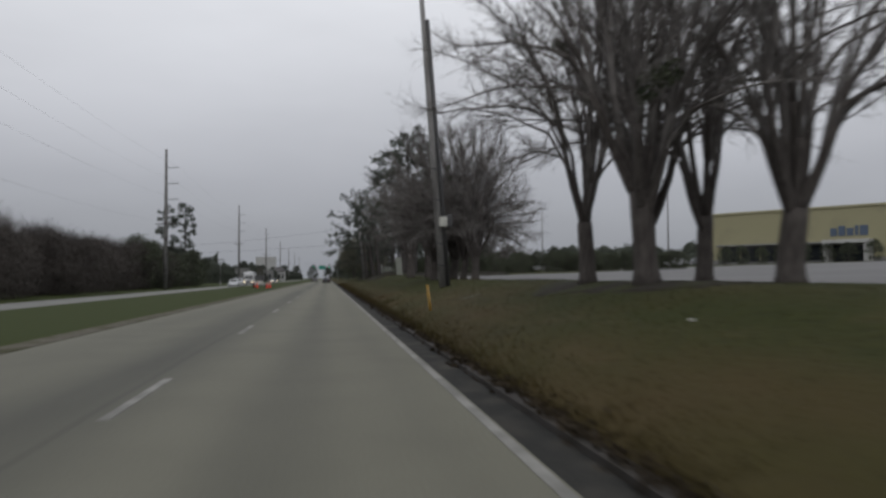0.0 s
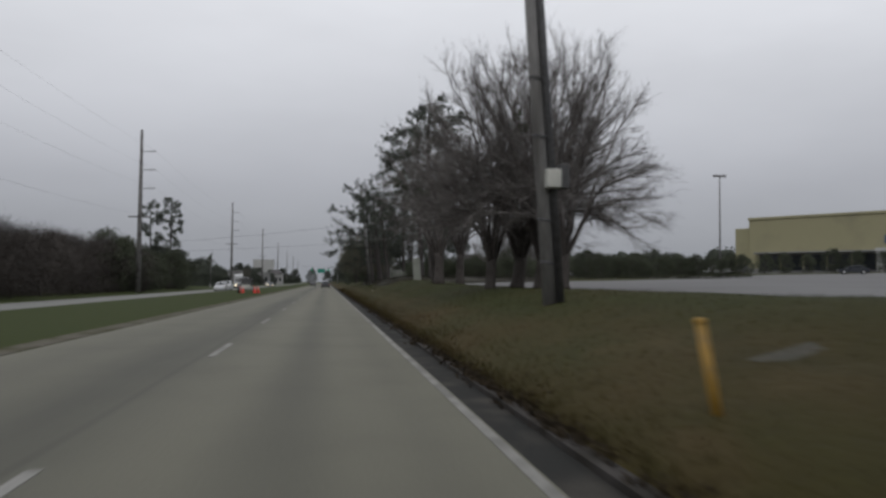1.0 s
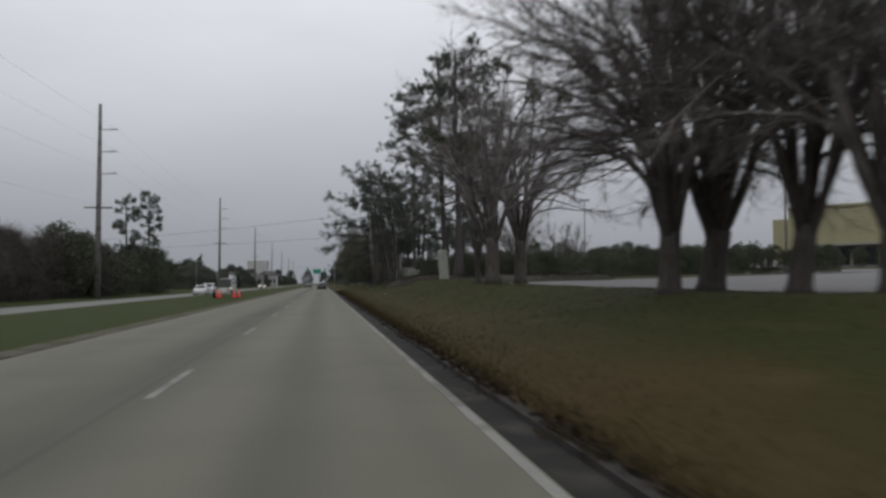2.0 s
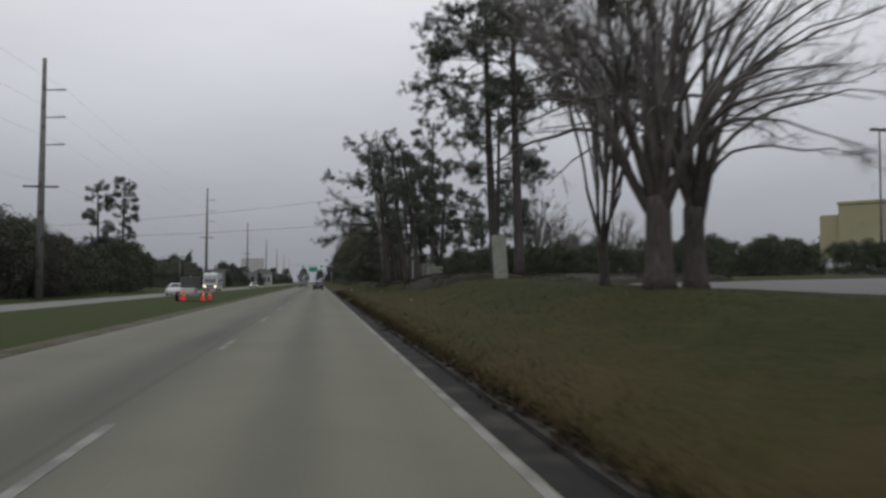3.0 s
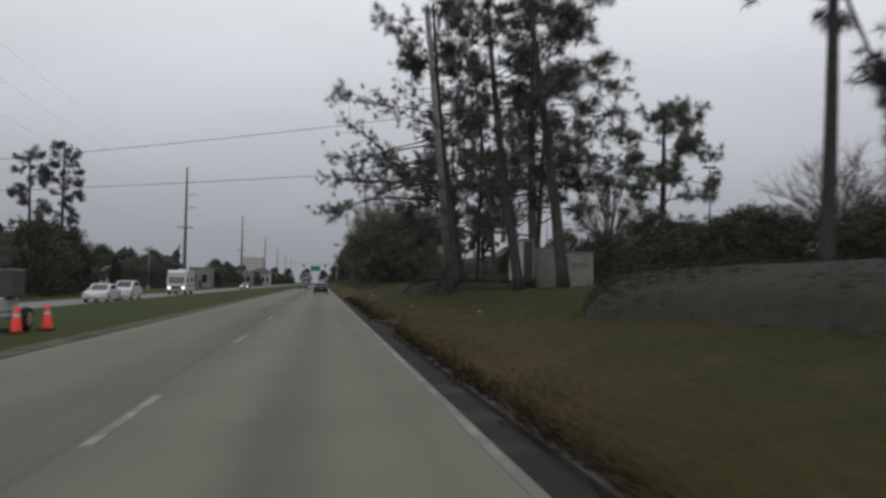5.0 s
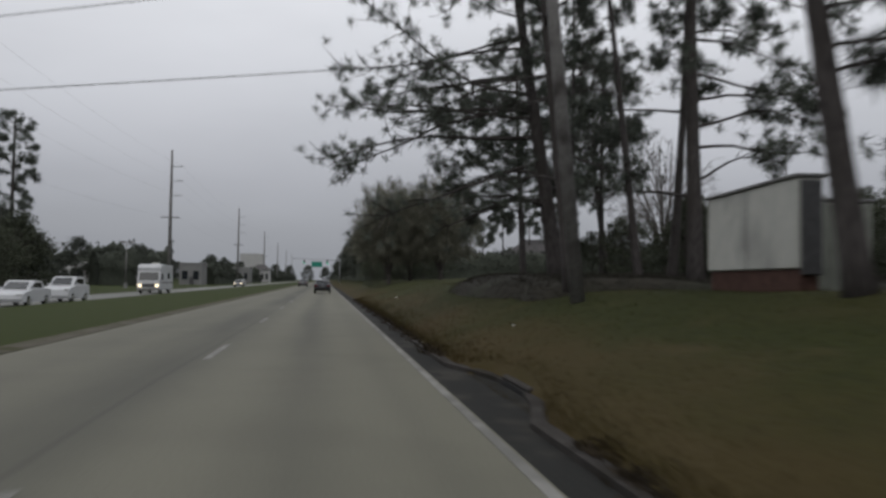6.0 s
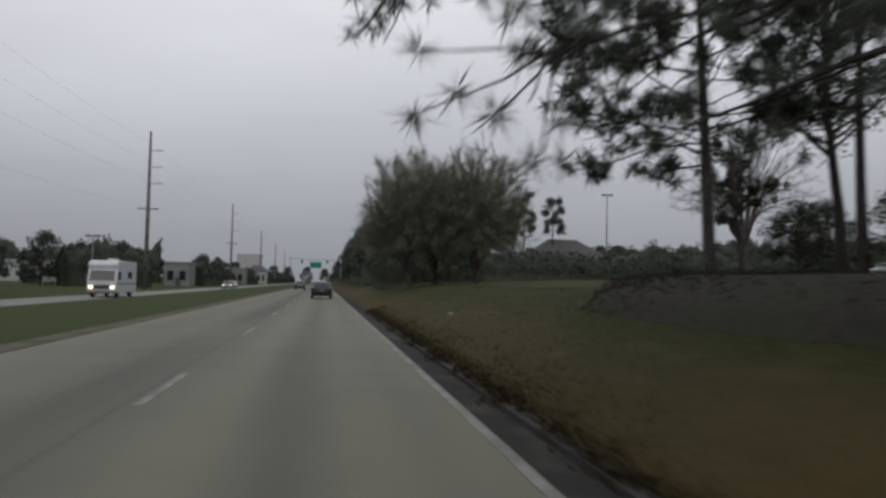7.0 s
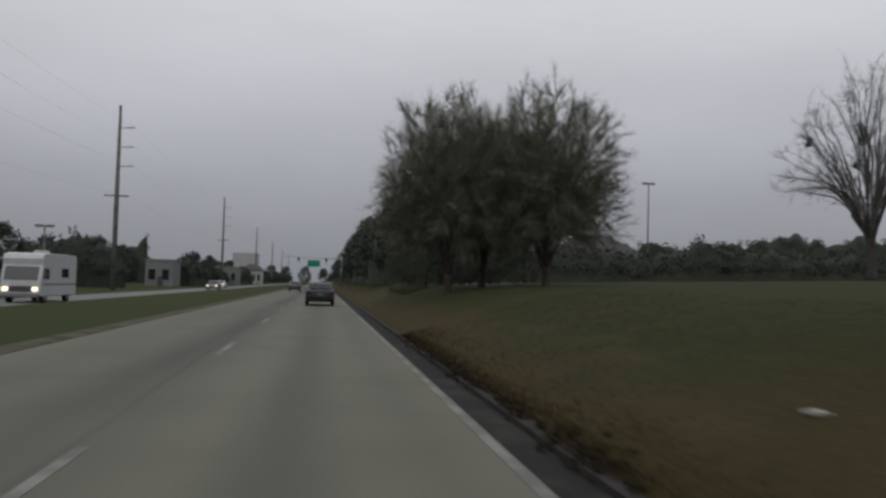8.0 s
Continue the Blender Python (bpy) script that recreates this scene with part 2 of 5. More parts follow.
POLE = mat("weathered_pole", (0.13, 0.127, 0.125), (0.19, 0.185, 0.18), 12, 0.9, 0.4, (0.065, 0.06, 0.058), 1.5, (0.5, 0.7))
PALE_POLE = mat("bleached_pole_wood", (0.17, 0.167, 0.165), (0.25, 0.245, 0.24), 12, 0.9, 0.4, (0.10, 0.095, 0.09), 1.5, (0.5, 0.72), stretch=(1.5, 1.5, 0.2))
DARK_POLE = mat("dark_conduit", (0.035, 0.035, 0.037), (0.07, 0.07, 0.072), 10, 0.6, 0.2)
STEEL = mat("galvanised_steel", (0.28, 0.29, 0.30), (0.38, 0.39, 0.40), 10, 0.5, 0.1, metal=0.7)
WIRE = mat("overhead_wire", (0.03, 0.03, 0.03), (0.05, 0.05, 0.05), 5, 0.6, 0.0)
YELLOW = mat("faded_yellow_plastic", (0.26, 0.145, 0.015), (0.33, 0.19, 0.025), 8, 0.6, 0.1, (0.21, 0.13, 0.04), 5, (0.5, 0.7))
ORANGE = mat("safety_orange", (0.70, 0.035, 0.025), (0.82, 0.055, 0.04), 6, 0.5, 0.05)
WHITE = mat("white_panel", (0.40, 0.405, 0.37), (0.47, 0.47, 0.43), 3, 0.6, 0.05, (0.25, 0.25, 0.23), 0.8, (0.5, 0.75))
PALE_BOARD = mat("pale_board", (0.20, 0.21, 0.185), (0.26, 0.27, 0.24), 4, 0.8, 0.1, (0.17, 0.175, 0.155), 1.5, (0.5, 0.7))
BROWN = mat("brown_base", (0.055, 0.032, 0.026), (0.095, 0.055, 0.045), 8, 0.85, 0.3)
STUCCO = mat("cream_stucco", (0.27, 0.255, 0.16), (0.31, 0.29, 0.185), 4, 0.9, 0.1, (0.24, 0.225, 0.15), 0.15, (0.5, 0.7))
GREY_WALL = mat("grey_wall", (0.16, 0.16, 0.16), (0.21, 0.21, 0.205), 4, 0.9, 0.1, (0.22, 0.22, 0.22), 0.3, (0.5, 0.7))
WHITE_WALL = mat("white_wall", (0.33, 0.33, 0.33), (0.40, 0.40, 0.39), 3, 0.85, 0.1, (0.42, 0.42, 0.41), 0.3, (0.5, 0.7))
ROOF = mat("dark_shingle_roof", (0.055, 0.052, 0.052), (0.10, 0.095, 0.095), 12, 0.9, 0.4)
DARK_GLASS = mat("dark_glass", (0.012, 0.014, 0.017), (0.022, 0.025, 0.028), 1, 0.14, 0.0)
RUBBER = mat("tyre_rubber", (0.015, 0.015, 0.015), (0.03, 0.03, 0.03), 20, 0.85, 0.1)
CHROME = mat("bright_metal", (0.5, 0.5, 0.5), (0.6, 0.6, 0.6), 6, 0.3, 0.0, metal=0.9)
DARK_CAR = mat("dark_blue_grey_paint", (0.018, 0.021, 0.027), (0.026, 0.030, 0.038), 2, 0.3, 0.0, (0.04, 0.042, 0.045), 1.5, (0.55, 0.8))
GREY_CAR = mat("grey_paint", (0.10, 0.105, 0.11), (0.13, 0.135, 0.14), 2, 0.3, 0.0)
WHITE_CAR = mat("white_paint", (0.42, 0.43, 0.45), (0.50, 0.51, 0.52), 2, 0.35, 0.0)
RED_LAMP = mat("red_lens", (0.07, 0.006, 0.006), (0.11, 0.009, 0.009), 4, 0.25, 0.0)
HEADLAMP = glow("lit_headlamp", (1.0, 0.82, 0.52), 2.2)
GREEN_LAMP = glow("lit_green_signal", (0.05, 1.0, 0.55), 0.5)
GREEN_SIGN = mat("green_sign_face", (0.0, 0.16, 0.11), (0.0, 0.20, 0.14), 3, 0.5, 0.0)
LITTER = mat("white_litter", (0.36, 0.36, 0.33), (0.46, 0.46, 0.43), 6, 0.7, 0.1)
SLAB = mat("weathered_slab", (0.045, 0.045, 0.035), (0.075, 0.07, 0.058), 8, 0.9, 0.3)
BLUE = mat("blue_letter_face", (0.05, 0.07, 0.11), (0.07, 0.10, 0.15), 4, 0.5, 0.0)


# ---- building helpers ----
class Shape:
    """Vertices and faces of one mesh."""

    def __init__(self):
        self.v, self.f = [], []

    def box(self, x0, x1, y0, y1, z0, z1, bevel=0.0):
        b = len(self.v)
        if bevel <= 0:
            self.v += [(x, y, z) for z in (z0, z1) for y in (y0, y1) for x in (x0, x1)]
            self.f += [tuple(b + i for i in q) for q in ((0, 2, 3, 1), (4, 5, 7, 6), (0, 1, 5, 4), (2, 6, 7, 3), (0, 4, 6, 2), (1, 3, 7, 5))]
            return self
        c = bevel
        ring = [(x0 + c, y0), (x1 - c, y0), (x1, y0 + c), (x1, y1 - c), (x1 - c, y1), (x0 + c, y1), (x0, y1 - c), (x0, y0 + c)]
        mx, my = (x0 + x1) / 2, (y0 + y1) / 2
        kx, ky = 1 - 2 * c / (x1 - x0), 1 - 2 * c / (y1 - y0)
        inner = [(mx + (x - mx) * kx, my + (y - my) * ky) for x, y in ring]
        for r, z in ((inner, z0), (ring, z0 + c), (ring, z1 - c), (inner, z1)):
            self.v += [(x, y, z) for x, y in r]
        for k in range(3):
            self.f += [(b + 8 * k + i, b + 8 * k + (i + 1) % 8, b + 8 * k + 8 + (i + 1) % 8, b + 8 * k + 8 + i) for i in range(8)]
        self.f += [tuple(b + i for i in range(7, -1, -1)), tuple(b + 24 + i for i in range(8))]
        return self

    def tube(self, pts, rads, sides=8, cap=True):
        pts = [Vector(p) for p in pts]
        b, n = len(self.v), len(pts)
        for i, p in enumerate(pts):
            d = pts[min(i + 1, n - 1)] - pts[max(i - 1, 0)]
            u = d.cross(Vector((0.31, 0.95, 0.07)))
            if u.length < 1e-6:
                u = d.cross(Vector((1, 0, 0)))
            u.normalize()
            w = d.cross(u)
            w.normalize()
            for k in range(sides):
                a = 2 * math.pi * k / sides
                q = p + rads[i] * (math.cos(a) * u + math.sin(a) * w)
                self.v.append((q.x, q.y, q.z))
        for i in range(n - 1):
            for k in range(sides):
                k2 = (k + 1) % sides
                self.f.append((b + i * sides + k, b + i * sides + k2, b + (i + 1) * sides + k2, b + (i + 1) * sides + k))
        if cap:
            self.f.append(tuple(b + k for k in range(sides - 1, -1, -1)))
            self.f.append(tuple(b + (n - 1) * sides + k for k in range(sides)))
        return self

    def prism(self, outline, x0, x1, inset=0.0):
        """A (y, z) outline drawn across from x0 to x1; inset rounds its two sides."""
        cy = sum(p[0] for p in outline) / len(outline)
        cz = sum(p[1] for p in outline) / len(outline)
        n = len(outline)
        rows = [(x0, inset), (x0 + inset, 0), (x1 - inset, 0), (x1, inset)] if inset else [(x0, 0), (x1, 0)]
        b = len(self.v)
        for x, s in rows:
            for y, z in outline:
                d = math.hypot(y - cy, z - cz)
                k = 1 - s / d if d > 1e-6 else 1
                self.v.append((x, cy + (y - cy) * k, cz + (z - cz) * k))
        for r in range(len(rows) - 1):
            for i in range(n):
                j = (i + 1) % n
                self.f.append((b + r * n + i, b + r * n + j, b + (r + 1) * n + j, b + (r + 1) * n + i))
        self.f.append(tuple(b + i for i in range(n - 1, -1, -1)))
        self.f.append(tuple(b + (len(rows) - 1) * n + i for i in range(n)))
        return self

    def mesh(self, name, material, smooth=False):
        me = bpy.data.meshes.new(name)
        me.from_pydata(self.v, [], self.f)
        me.materials.append(material)
        if smooth:
            me.polygons.foreach_set("use_smooth", [True] * len(me.polygons))
        me.update()
        return me


def tri_mesh(name, verts, material):
    """Loose triangles from an array of shape (n, 3, 3)."""
    n = len(verts)
    me = bpy.data.meshes.new(name)
    me.vertices.add(3 * n)
    me.vertices.foreach_set("co", np.ascontiguousarray(verts, dtype=np.float32).ravel())
    me.loops.add(3 * n)
    me.loops.foreach_set("vertex_index", np.arange(3 * n, dtype=np.int32))
    me.polygons.add(n)
    me.polygons.foreach_set("loop_start", np.arange(0, 3 * n, 3, dtype=np.int32))
    me.materials.append(material)
    me.update(calc_edges=True)
    return me


def thing(name, m, label, category, group=""):
    ob = new(name)
    ob.empty_display_size = 0.2
    ob.matrix_basis = m
    return tagged(ob, label, category, group)


def part(name, shape, material, parent, label="", smooth=False, kind=""):
    me = shape.mesh(name, material, smooth) if isinstance(shape, Shape) else shape
    ob = new(name, me)
    ob.parent = parent
    return tagged(ob, label, kind=kind)


def structure(name, shape, material, label, category, parent=None):
    me = shape.mesh(name, material) if isinstance(shape, Shape) else shape
    ob = new(name, me)
    ob.parent = parent
    return tagged(ob, label, category, kind="structure")


# ---- the ground: road level, kerb, grass bank, plateau ----
NEAR_X = [2.30, 3.0, 4.0, 5.5, 6.6, 8.5, 10.0, 20.0, 60.0]
BANK_Z = [0.05, 0.37, 0.65, 0.96, 1.14, 1.15, 1.00, 0.97, 0.97]
RISE_Z = [0.05, 0.35, 0.61, 0.92, 1.05, 1.20, 1.30, 1.45, 1.55]
LEFT_X = [-60.0, -26.0, -22.2, -15.2, -14.9, -14.3, -12.0, -9.0, -7.3, -6.1]
LEFT_Z = [-0.15, -0.25, -0.33, -0.33, -0.27, 0.02, 0.06, 0.06, 0.06, -0.03]
LIFT_Y = [12, 22, 32, 50, 60, 75, 88, 100, 108, 115, 121, 128, 135, 145, 175, 190, 230, 300]
LIFT_Z = [0.0, 0.0, 0.09, 0.11, 0.17, 0.26, 0.30, 0.32, 0.16, 0.06, 0.12, 0.26, 0.30, 0.26, 0.26, 0.36, 0.5, 0.6]


def smooth_step(a, b, x):
    k = min(1.0, max(0.0, (x - a) / (b - a)))
    return k * k * (3 - 2 * k)


def ground_z(x, y):
    if x <= -6.1:
        return float(np.interp(x, LEFT_X, LEFT_Z))
    if x < 2.30:
        return -0.15
    if 110.6 < y < 116.4 and x < 2.26 + 0.52 * math.sin(math.pi * (y - 110.6) / 5.8):
        return -0.08
    k = smooth_step(128, 150, y) * (1 - smooth_step(182, 205, y))
    z = (1 - k) * float(np.interp(x, NEAR_X, BANK_Z)) + k * float(np.interp(x, NEAR_X, RISE_Z))
    z += 0.10 * (1 - smooth_step(22, 36, y)) * smooth_step(4.5, 6.5, x) * (1 - smooth_step(9.4, 9.9, x))
    z += 0.20 * smooth_step(66, 80, y) * (1 - smooth_step(112, 126, y)) * smooth_step(5.0, 7.5, x) * (1 - smooth_step(9.3, 9.9, x) * (1 - smooth_step(87, 91, y))) * (1 - smooth_step(30, 40, x))
    z += float(np.interp(y, LIFT_Y, LIFT_Z)) * smooth_step(4.0, 7.5, x)
    z += 0.027 * min(100.0, max(0.0, x - 10.0))
    if 2.6 < x < 40 and -40 < y < 240:
        z += 0.05 * noise.noise((x * 0.35, y * 0.22, 0.0)) + 0.02 * noise.noise((x * 1.3, y * 1.1, 5.0))
    return z


def build_ground():
    xs = [-2600, -900, -300, -120, -60, -40, -30, -26, -24, -22.2, -15.2, -14.9, -14.6, -14.3, -13.5, -12, -10.5, -9, -7.8, -6.9, -6.6, -6.1, -6.0, 2.2, 2.30]
    xs += [2.3 + 0.28 * i for i in range(1, 30)] + [11, 12, 13.5, 15, 17.5, 20, 25, 32, 40, 60, 120, 300, 900, 2600]
    ys = [-1500, -500, -150, -70, -40] + [-30 + 1.0 * i for i in range(260)] + [235, 245, 260, 280, 310, 360, 450, 600, 900, 1500, 3200]
    s = Shape()
    for y in ys:
        for x in xs:
            z = -0.15 if -6.05 < x < 2.25 else ground_z(x, y)
            s.v.append((x, y, z))
    n = len(xs)
    for j in range(len(ys) - 1):
        for i in range(n - 1):
            s.f.append((j * n + i, j * n + i + 1, (j + 1) * n + i + 1, (j + 1) * n + i))
    return structure("ground", s.mesh("ground", GRASS, True), GRASS, "mown winter grass, green with straw-brown patches", "ground")


build_ground()


def strip(x0, x1, y0, y1, z, thick, step=40.0):
    """A slab that runs along the road."""
    s = Shape()
    ys = list(np.arange(y0, y1, step)) + [y1]
    for y in ys:
        s.v += [(x0, y, z - thick), (x0, y, z), (x1, y, z), (x1, y, z - thick)]
    for j in range(len(ys) - 1):
        for i in range(4):
            k = (i + 1) % 4
            s.f.append((4 * j + i, 4 * j + k, 4 * j + 4 + k, 4 * j + 4 + i))
    s.f += [(3, 2, 1, 0), tuple(4 * (len(ys) - 1) + i for i in range(4))]
    return s


road = structure("road", strip(-5.9, 1.69, -400, 3000, 0.0, 0.12), ROAD, "worn pale grey two-lane carriageway with dark oil bands", "road")


def inlet(y):
    """How far the kerb bows out at the storm drain."""
    return 0.52 * math.sin(math.pi * (y - 110.6) / 5.8) if 110.6 < y < 116.4 else 0.0


def kerb_run(x0, x1, z, thick, bow0, bow1):
    """A slab along the right kerb; each side may follow the bow of the storm drain."""
    s = Shape()
    ys = list(np.arange(-400, 110.6, 20)) + list(np.arange(110.6, 116.41, 0.29)) + list(np.arange(120, 3001, 20))
    for y in ys:
        b = inlet(y)
        s.v += [(x0 + b * bow0, y, z - thick), (x0 + b * bow0, y, z), (x1 + b * bow1, y, z), (x1 + b * bow1, y, z - thick)]
    for j in range(len(ys) - 1):
        for i in range(4):
            k = (i + 1) % 4
            s.f.append((4 * j + i, 4 * j + k, 4 * j + 4 + k, 4 * j + 4 + i))
    s.f += [(3, 2, 1, 0), tuple(4 * (len(ys) - 1) + i for i in range(4))]
    return s


structure("road_gutter", kerb_run(1.69, 2.12, -0.02, 0.10, 0, 1), GUTTER, "dark asphalt gutter strip beside the kerb", "gutter")
structure("road_opposite", strip(-22.0, -15.3, -400, 3000, -0.28, 0.12), FAR_ROAD, "pale opposite carriageway beyond the grass median", "road")
structure("kerb_right", kerb_run(2.12, 2.30, 0.045, 0.25, 1, 1), KERB, "dirty low concrete kerb along the grass bank", "kerb")
drain = thing("storm_drain", pose(2.60, 113.4, 0.0), "dark kerb storm drain inlet with a stained concrete lip", "storm drain")
# A solid dark block takes the place of the shade inside the opening.
part("throat_shade", Shape().box(0.0, 0.036, -0.6, 0.6, -0.015, 0.04), RUBBER, drain, "solid dark block for the shaded drain opening")
part("lip", Shape().box(0.03, 0.34, -0.75, 0.75, 0.048, 0.11, 0.02), KERB, drain, "stained concrete lip")
structure("verge_median", strip(-6.55, -5.9, -400, 3000, 0.015, 0.2, 20), DIRT, "bare sandy verge between the road and the median grass", "verge")
structure("edge_line", strip(1.55, 1.66, -400, 1500, 0.005, 0.004), LINE, "solid white painted edge line, worn", "road marking")
dash_mesh = Shape().box(-0.06, 0.06, 0, 3.25, 0.001, 0.005).mesh("lane_dash", LINE)
for k in range(-3, 50):
    d = new("lane_dash", dash_mesh)
    d.location = (-2.09, 7.75 + 12.19 * k, 0)
    d.parent = road


def paved_sheet(areas):
    """Asphalt laid over the ground, each area as (x0, x1, y0, y1), with an edge of its own thickness."""
    s = Shape()
    for x0, x1, y0, y1 in areas:
        xs = list(np.linspace(x0, min(x1, 42.0), 12)) + list(np.linspace(42.0, x1, 8))[1:] if x0 < 41 else list(np.linspace(x0, x1, 10))
        ys = list(np.linspace(y0, y1, max(3, int((y1 - y0) / 4))))
        b, n = len(s.v), len(xs)
        for y in ys:
            s.v += [(x, y, ground_z(x, y) + 0.07) for x in xs]
        s.f += [(b + j * n + i, b + j * n + i + 1, b + (j + 1) * n + i + 1, b + (j + 1) * n + i) for j in range(len(ys) - 1) for i in range(n - 1)]
        rim = [b + i for i in range(n)] + [b + j * n + n - 1 for j in range(1, len(ys))] + [b + (len(ys) - 1) * n + i for i in range(n - 2, -1, -1)] + [b + j * n for j in range(len(ys) - 2, 0, -1)]
        c = len(s.v)
        s.v += [(s.v[k][0], s.v[k][1], s.v[k][2] - 0.3) for k in rim]
        s.f += [(rim[i], c + i, c + (i + 1) % len(rim), rim[(i + 1) % len(rim)]) for i in range(len(rim))]
    return s


lot = paved_sheet([(10.0, 160, -120, 86), (42, 160, 86.0, 135), (16, 170, 208, 240)])
structure("parking_lot", lot, LOT, "wide empty pale asphalt parking lot", "parking lot")


# ---- trees ----
def limb(rng, p, d, length, r0, r1, n, up, jitter):
    """A bending branch: points and radii."""
    pts, rads = [Vector(p)], [r0]
    d = Vector(d).normalized()
    for i in range(n):
        d = (d + Vector((rng.gauss(0, jitter), rng.gauss(0, jitter), rng.gauss(0, jitter) + up))).normalized()
        pts.append(pts[-1] + d * (length / n))
        rads.append(r0 + (r1 - r0) * (i + 1) / n)
    return pts, rads


def tilt(rng, d, angle):
    """The direction d turned aside by an angle in radians, to a random side."""
    d = Vector(d).normalized()
    side = d.cross(Vector((rng.gauss(0, 1), rng.gauss(0, 1), rng.gauss(0, 1))))
    if side.length < 1e-5:
        side = Vector((1, 0, 0))
    return d * math.cos(angle) + side.normalized() * math.sin(angle)


def along(pts, f):
    k = f * (len(pts) - 1)
    i = min(int(k), len(pts) - 2)
    return pts[i].lerp(pts[i + 1], k - i), (pts[i + 1] - pts[i]).normalized()


def tufts(rng, centres, count, length, width, spread=1.0):
    """Narrow triangles that radiate from each centre."""
    c = np.repeat(np.asarray(centres, dtype=float), count, axis=0)
    n = len(c)
    d = rng.normal(size=(n, 3))
    d /= np.linalg.norm(d, axis=1)[:, None] + 1e-9
    s = np.cross(d, rng.normal(size=(n, 3)))
    s /= np.linalg.norm(s, axis=1)[:, None] + 1e-9
    ln = length * rng.uniform(0.6, 1.15, size=(n, 1))
    base = c + d * ln * rng.uniform(0.0, 0.35 * spread, size=(n, 1))
    return np.stack([base - s * width / 2, base + s * width / 2, base + d * ln], axis=1)


def leaves(rng, centres, count, radius, size):
    """Small leaf triangles strewn round each centre."""
    c = np.repeat(np.asarray(centres, dtype=float), count, axis=0)
    n = len(c)
    r = np.asarray(radius, dtype=float)
    r = np.repeat(r, count)[:, None] if r.ndim else r
    off = rng.normal(size=(n, 3))
    off /= np.linalg.norm(off, axis=1)[:, None] + 1e-9
    p = c + off * r * rng.uniform(0.25, 1.0, size=(n, 1)) ** 0.6
    u, w = rng.normal(size=(n, 3)), rng.normal(size=(n, 3))
    u /= np.linalg.norm(u, axis=1)[:, None]
    w -= u * (u * w).sum(1)[:, None]
    w /= np.linalg.norm(w, axis=1)[:, None] + 1e-9
    k = size * rng.uniform(0.6, 1.3, size=(n, 1))
    return np.stack([p - u * k * 0.5 - w * k * 0.3, p + u * k * 0.5 - w * k * 0.3, p + w * k * 0.7], axis=1)


def sprays(rng, starts, ways, count, length, width, bend):
    """Fine twigs as slender tapered blades: from points along the branches, each leaning off its branch by a random amount."""
    p, d = np.repeat(np.asarray(starts, dtype=float), count, axis=0), np.repeat(np.asarray(ways, dtype=float), count, axis=0)
    n = len(p)
    d = d + rng.normal(size=(n, 3)) * bend
    d /= np.linalg.norm(d, axis=1)[:, None] + 1e-9
    side = np.cross(d, rng.normal(size=(n, 3)))
    side /= np.linalg.norm(side, axis=1)[:, None] + 1e-9
    ln = length * rng.uniform(0.45, 1.2, size=(n, 1))
    return np.stack([p - side * width / 2, p + side * width / 2, p + d * ln], axis=1), p, d, ln


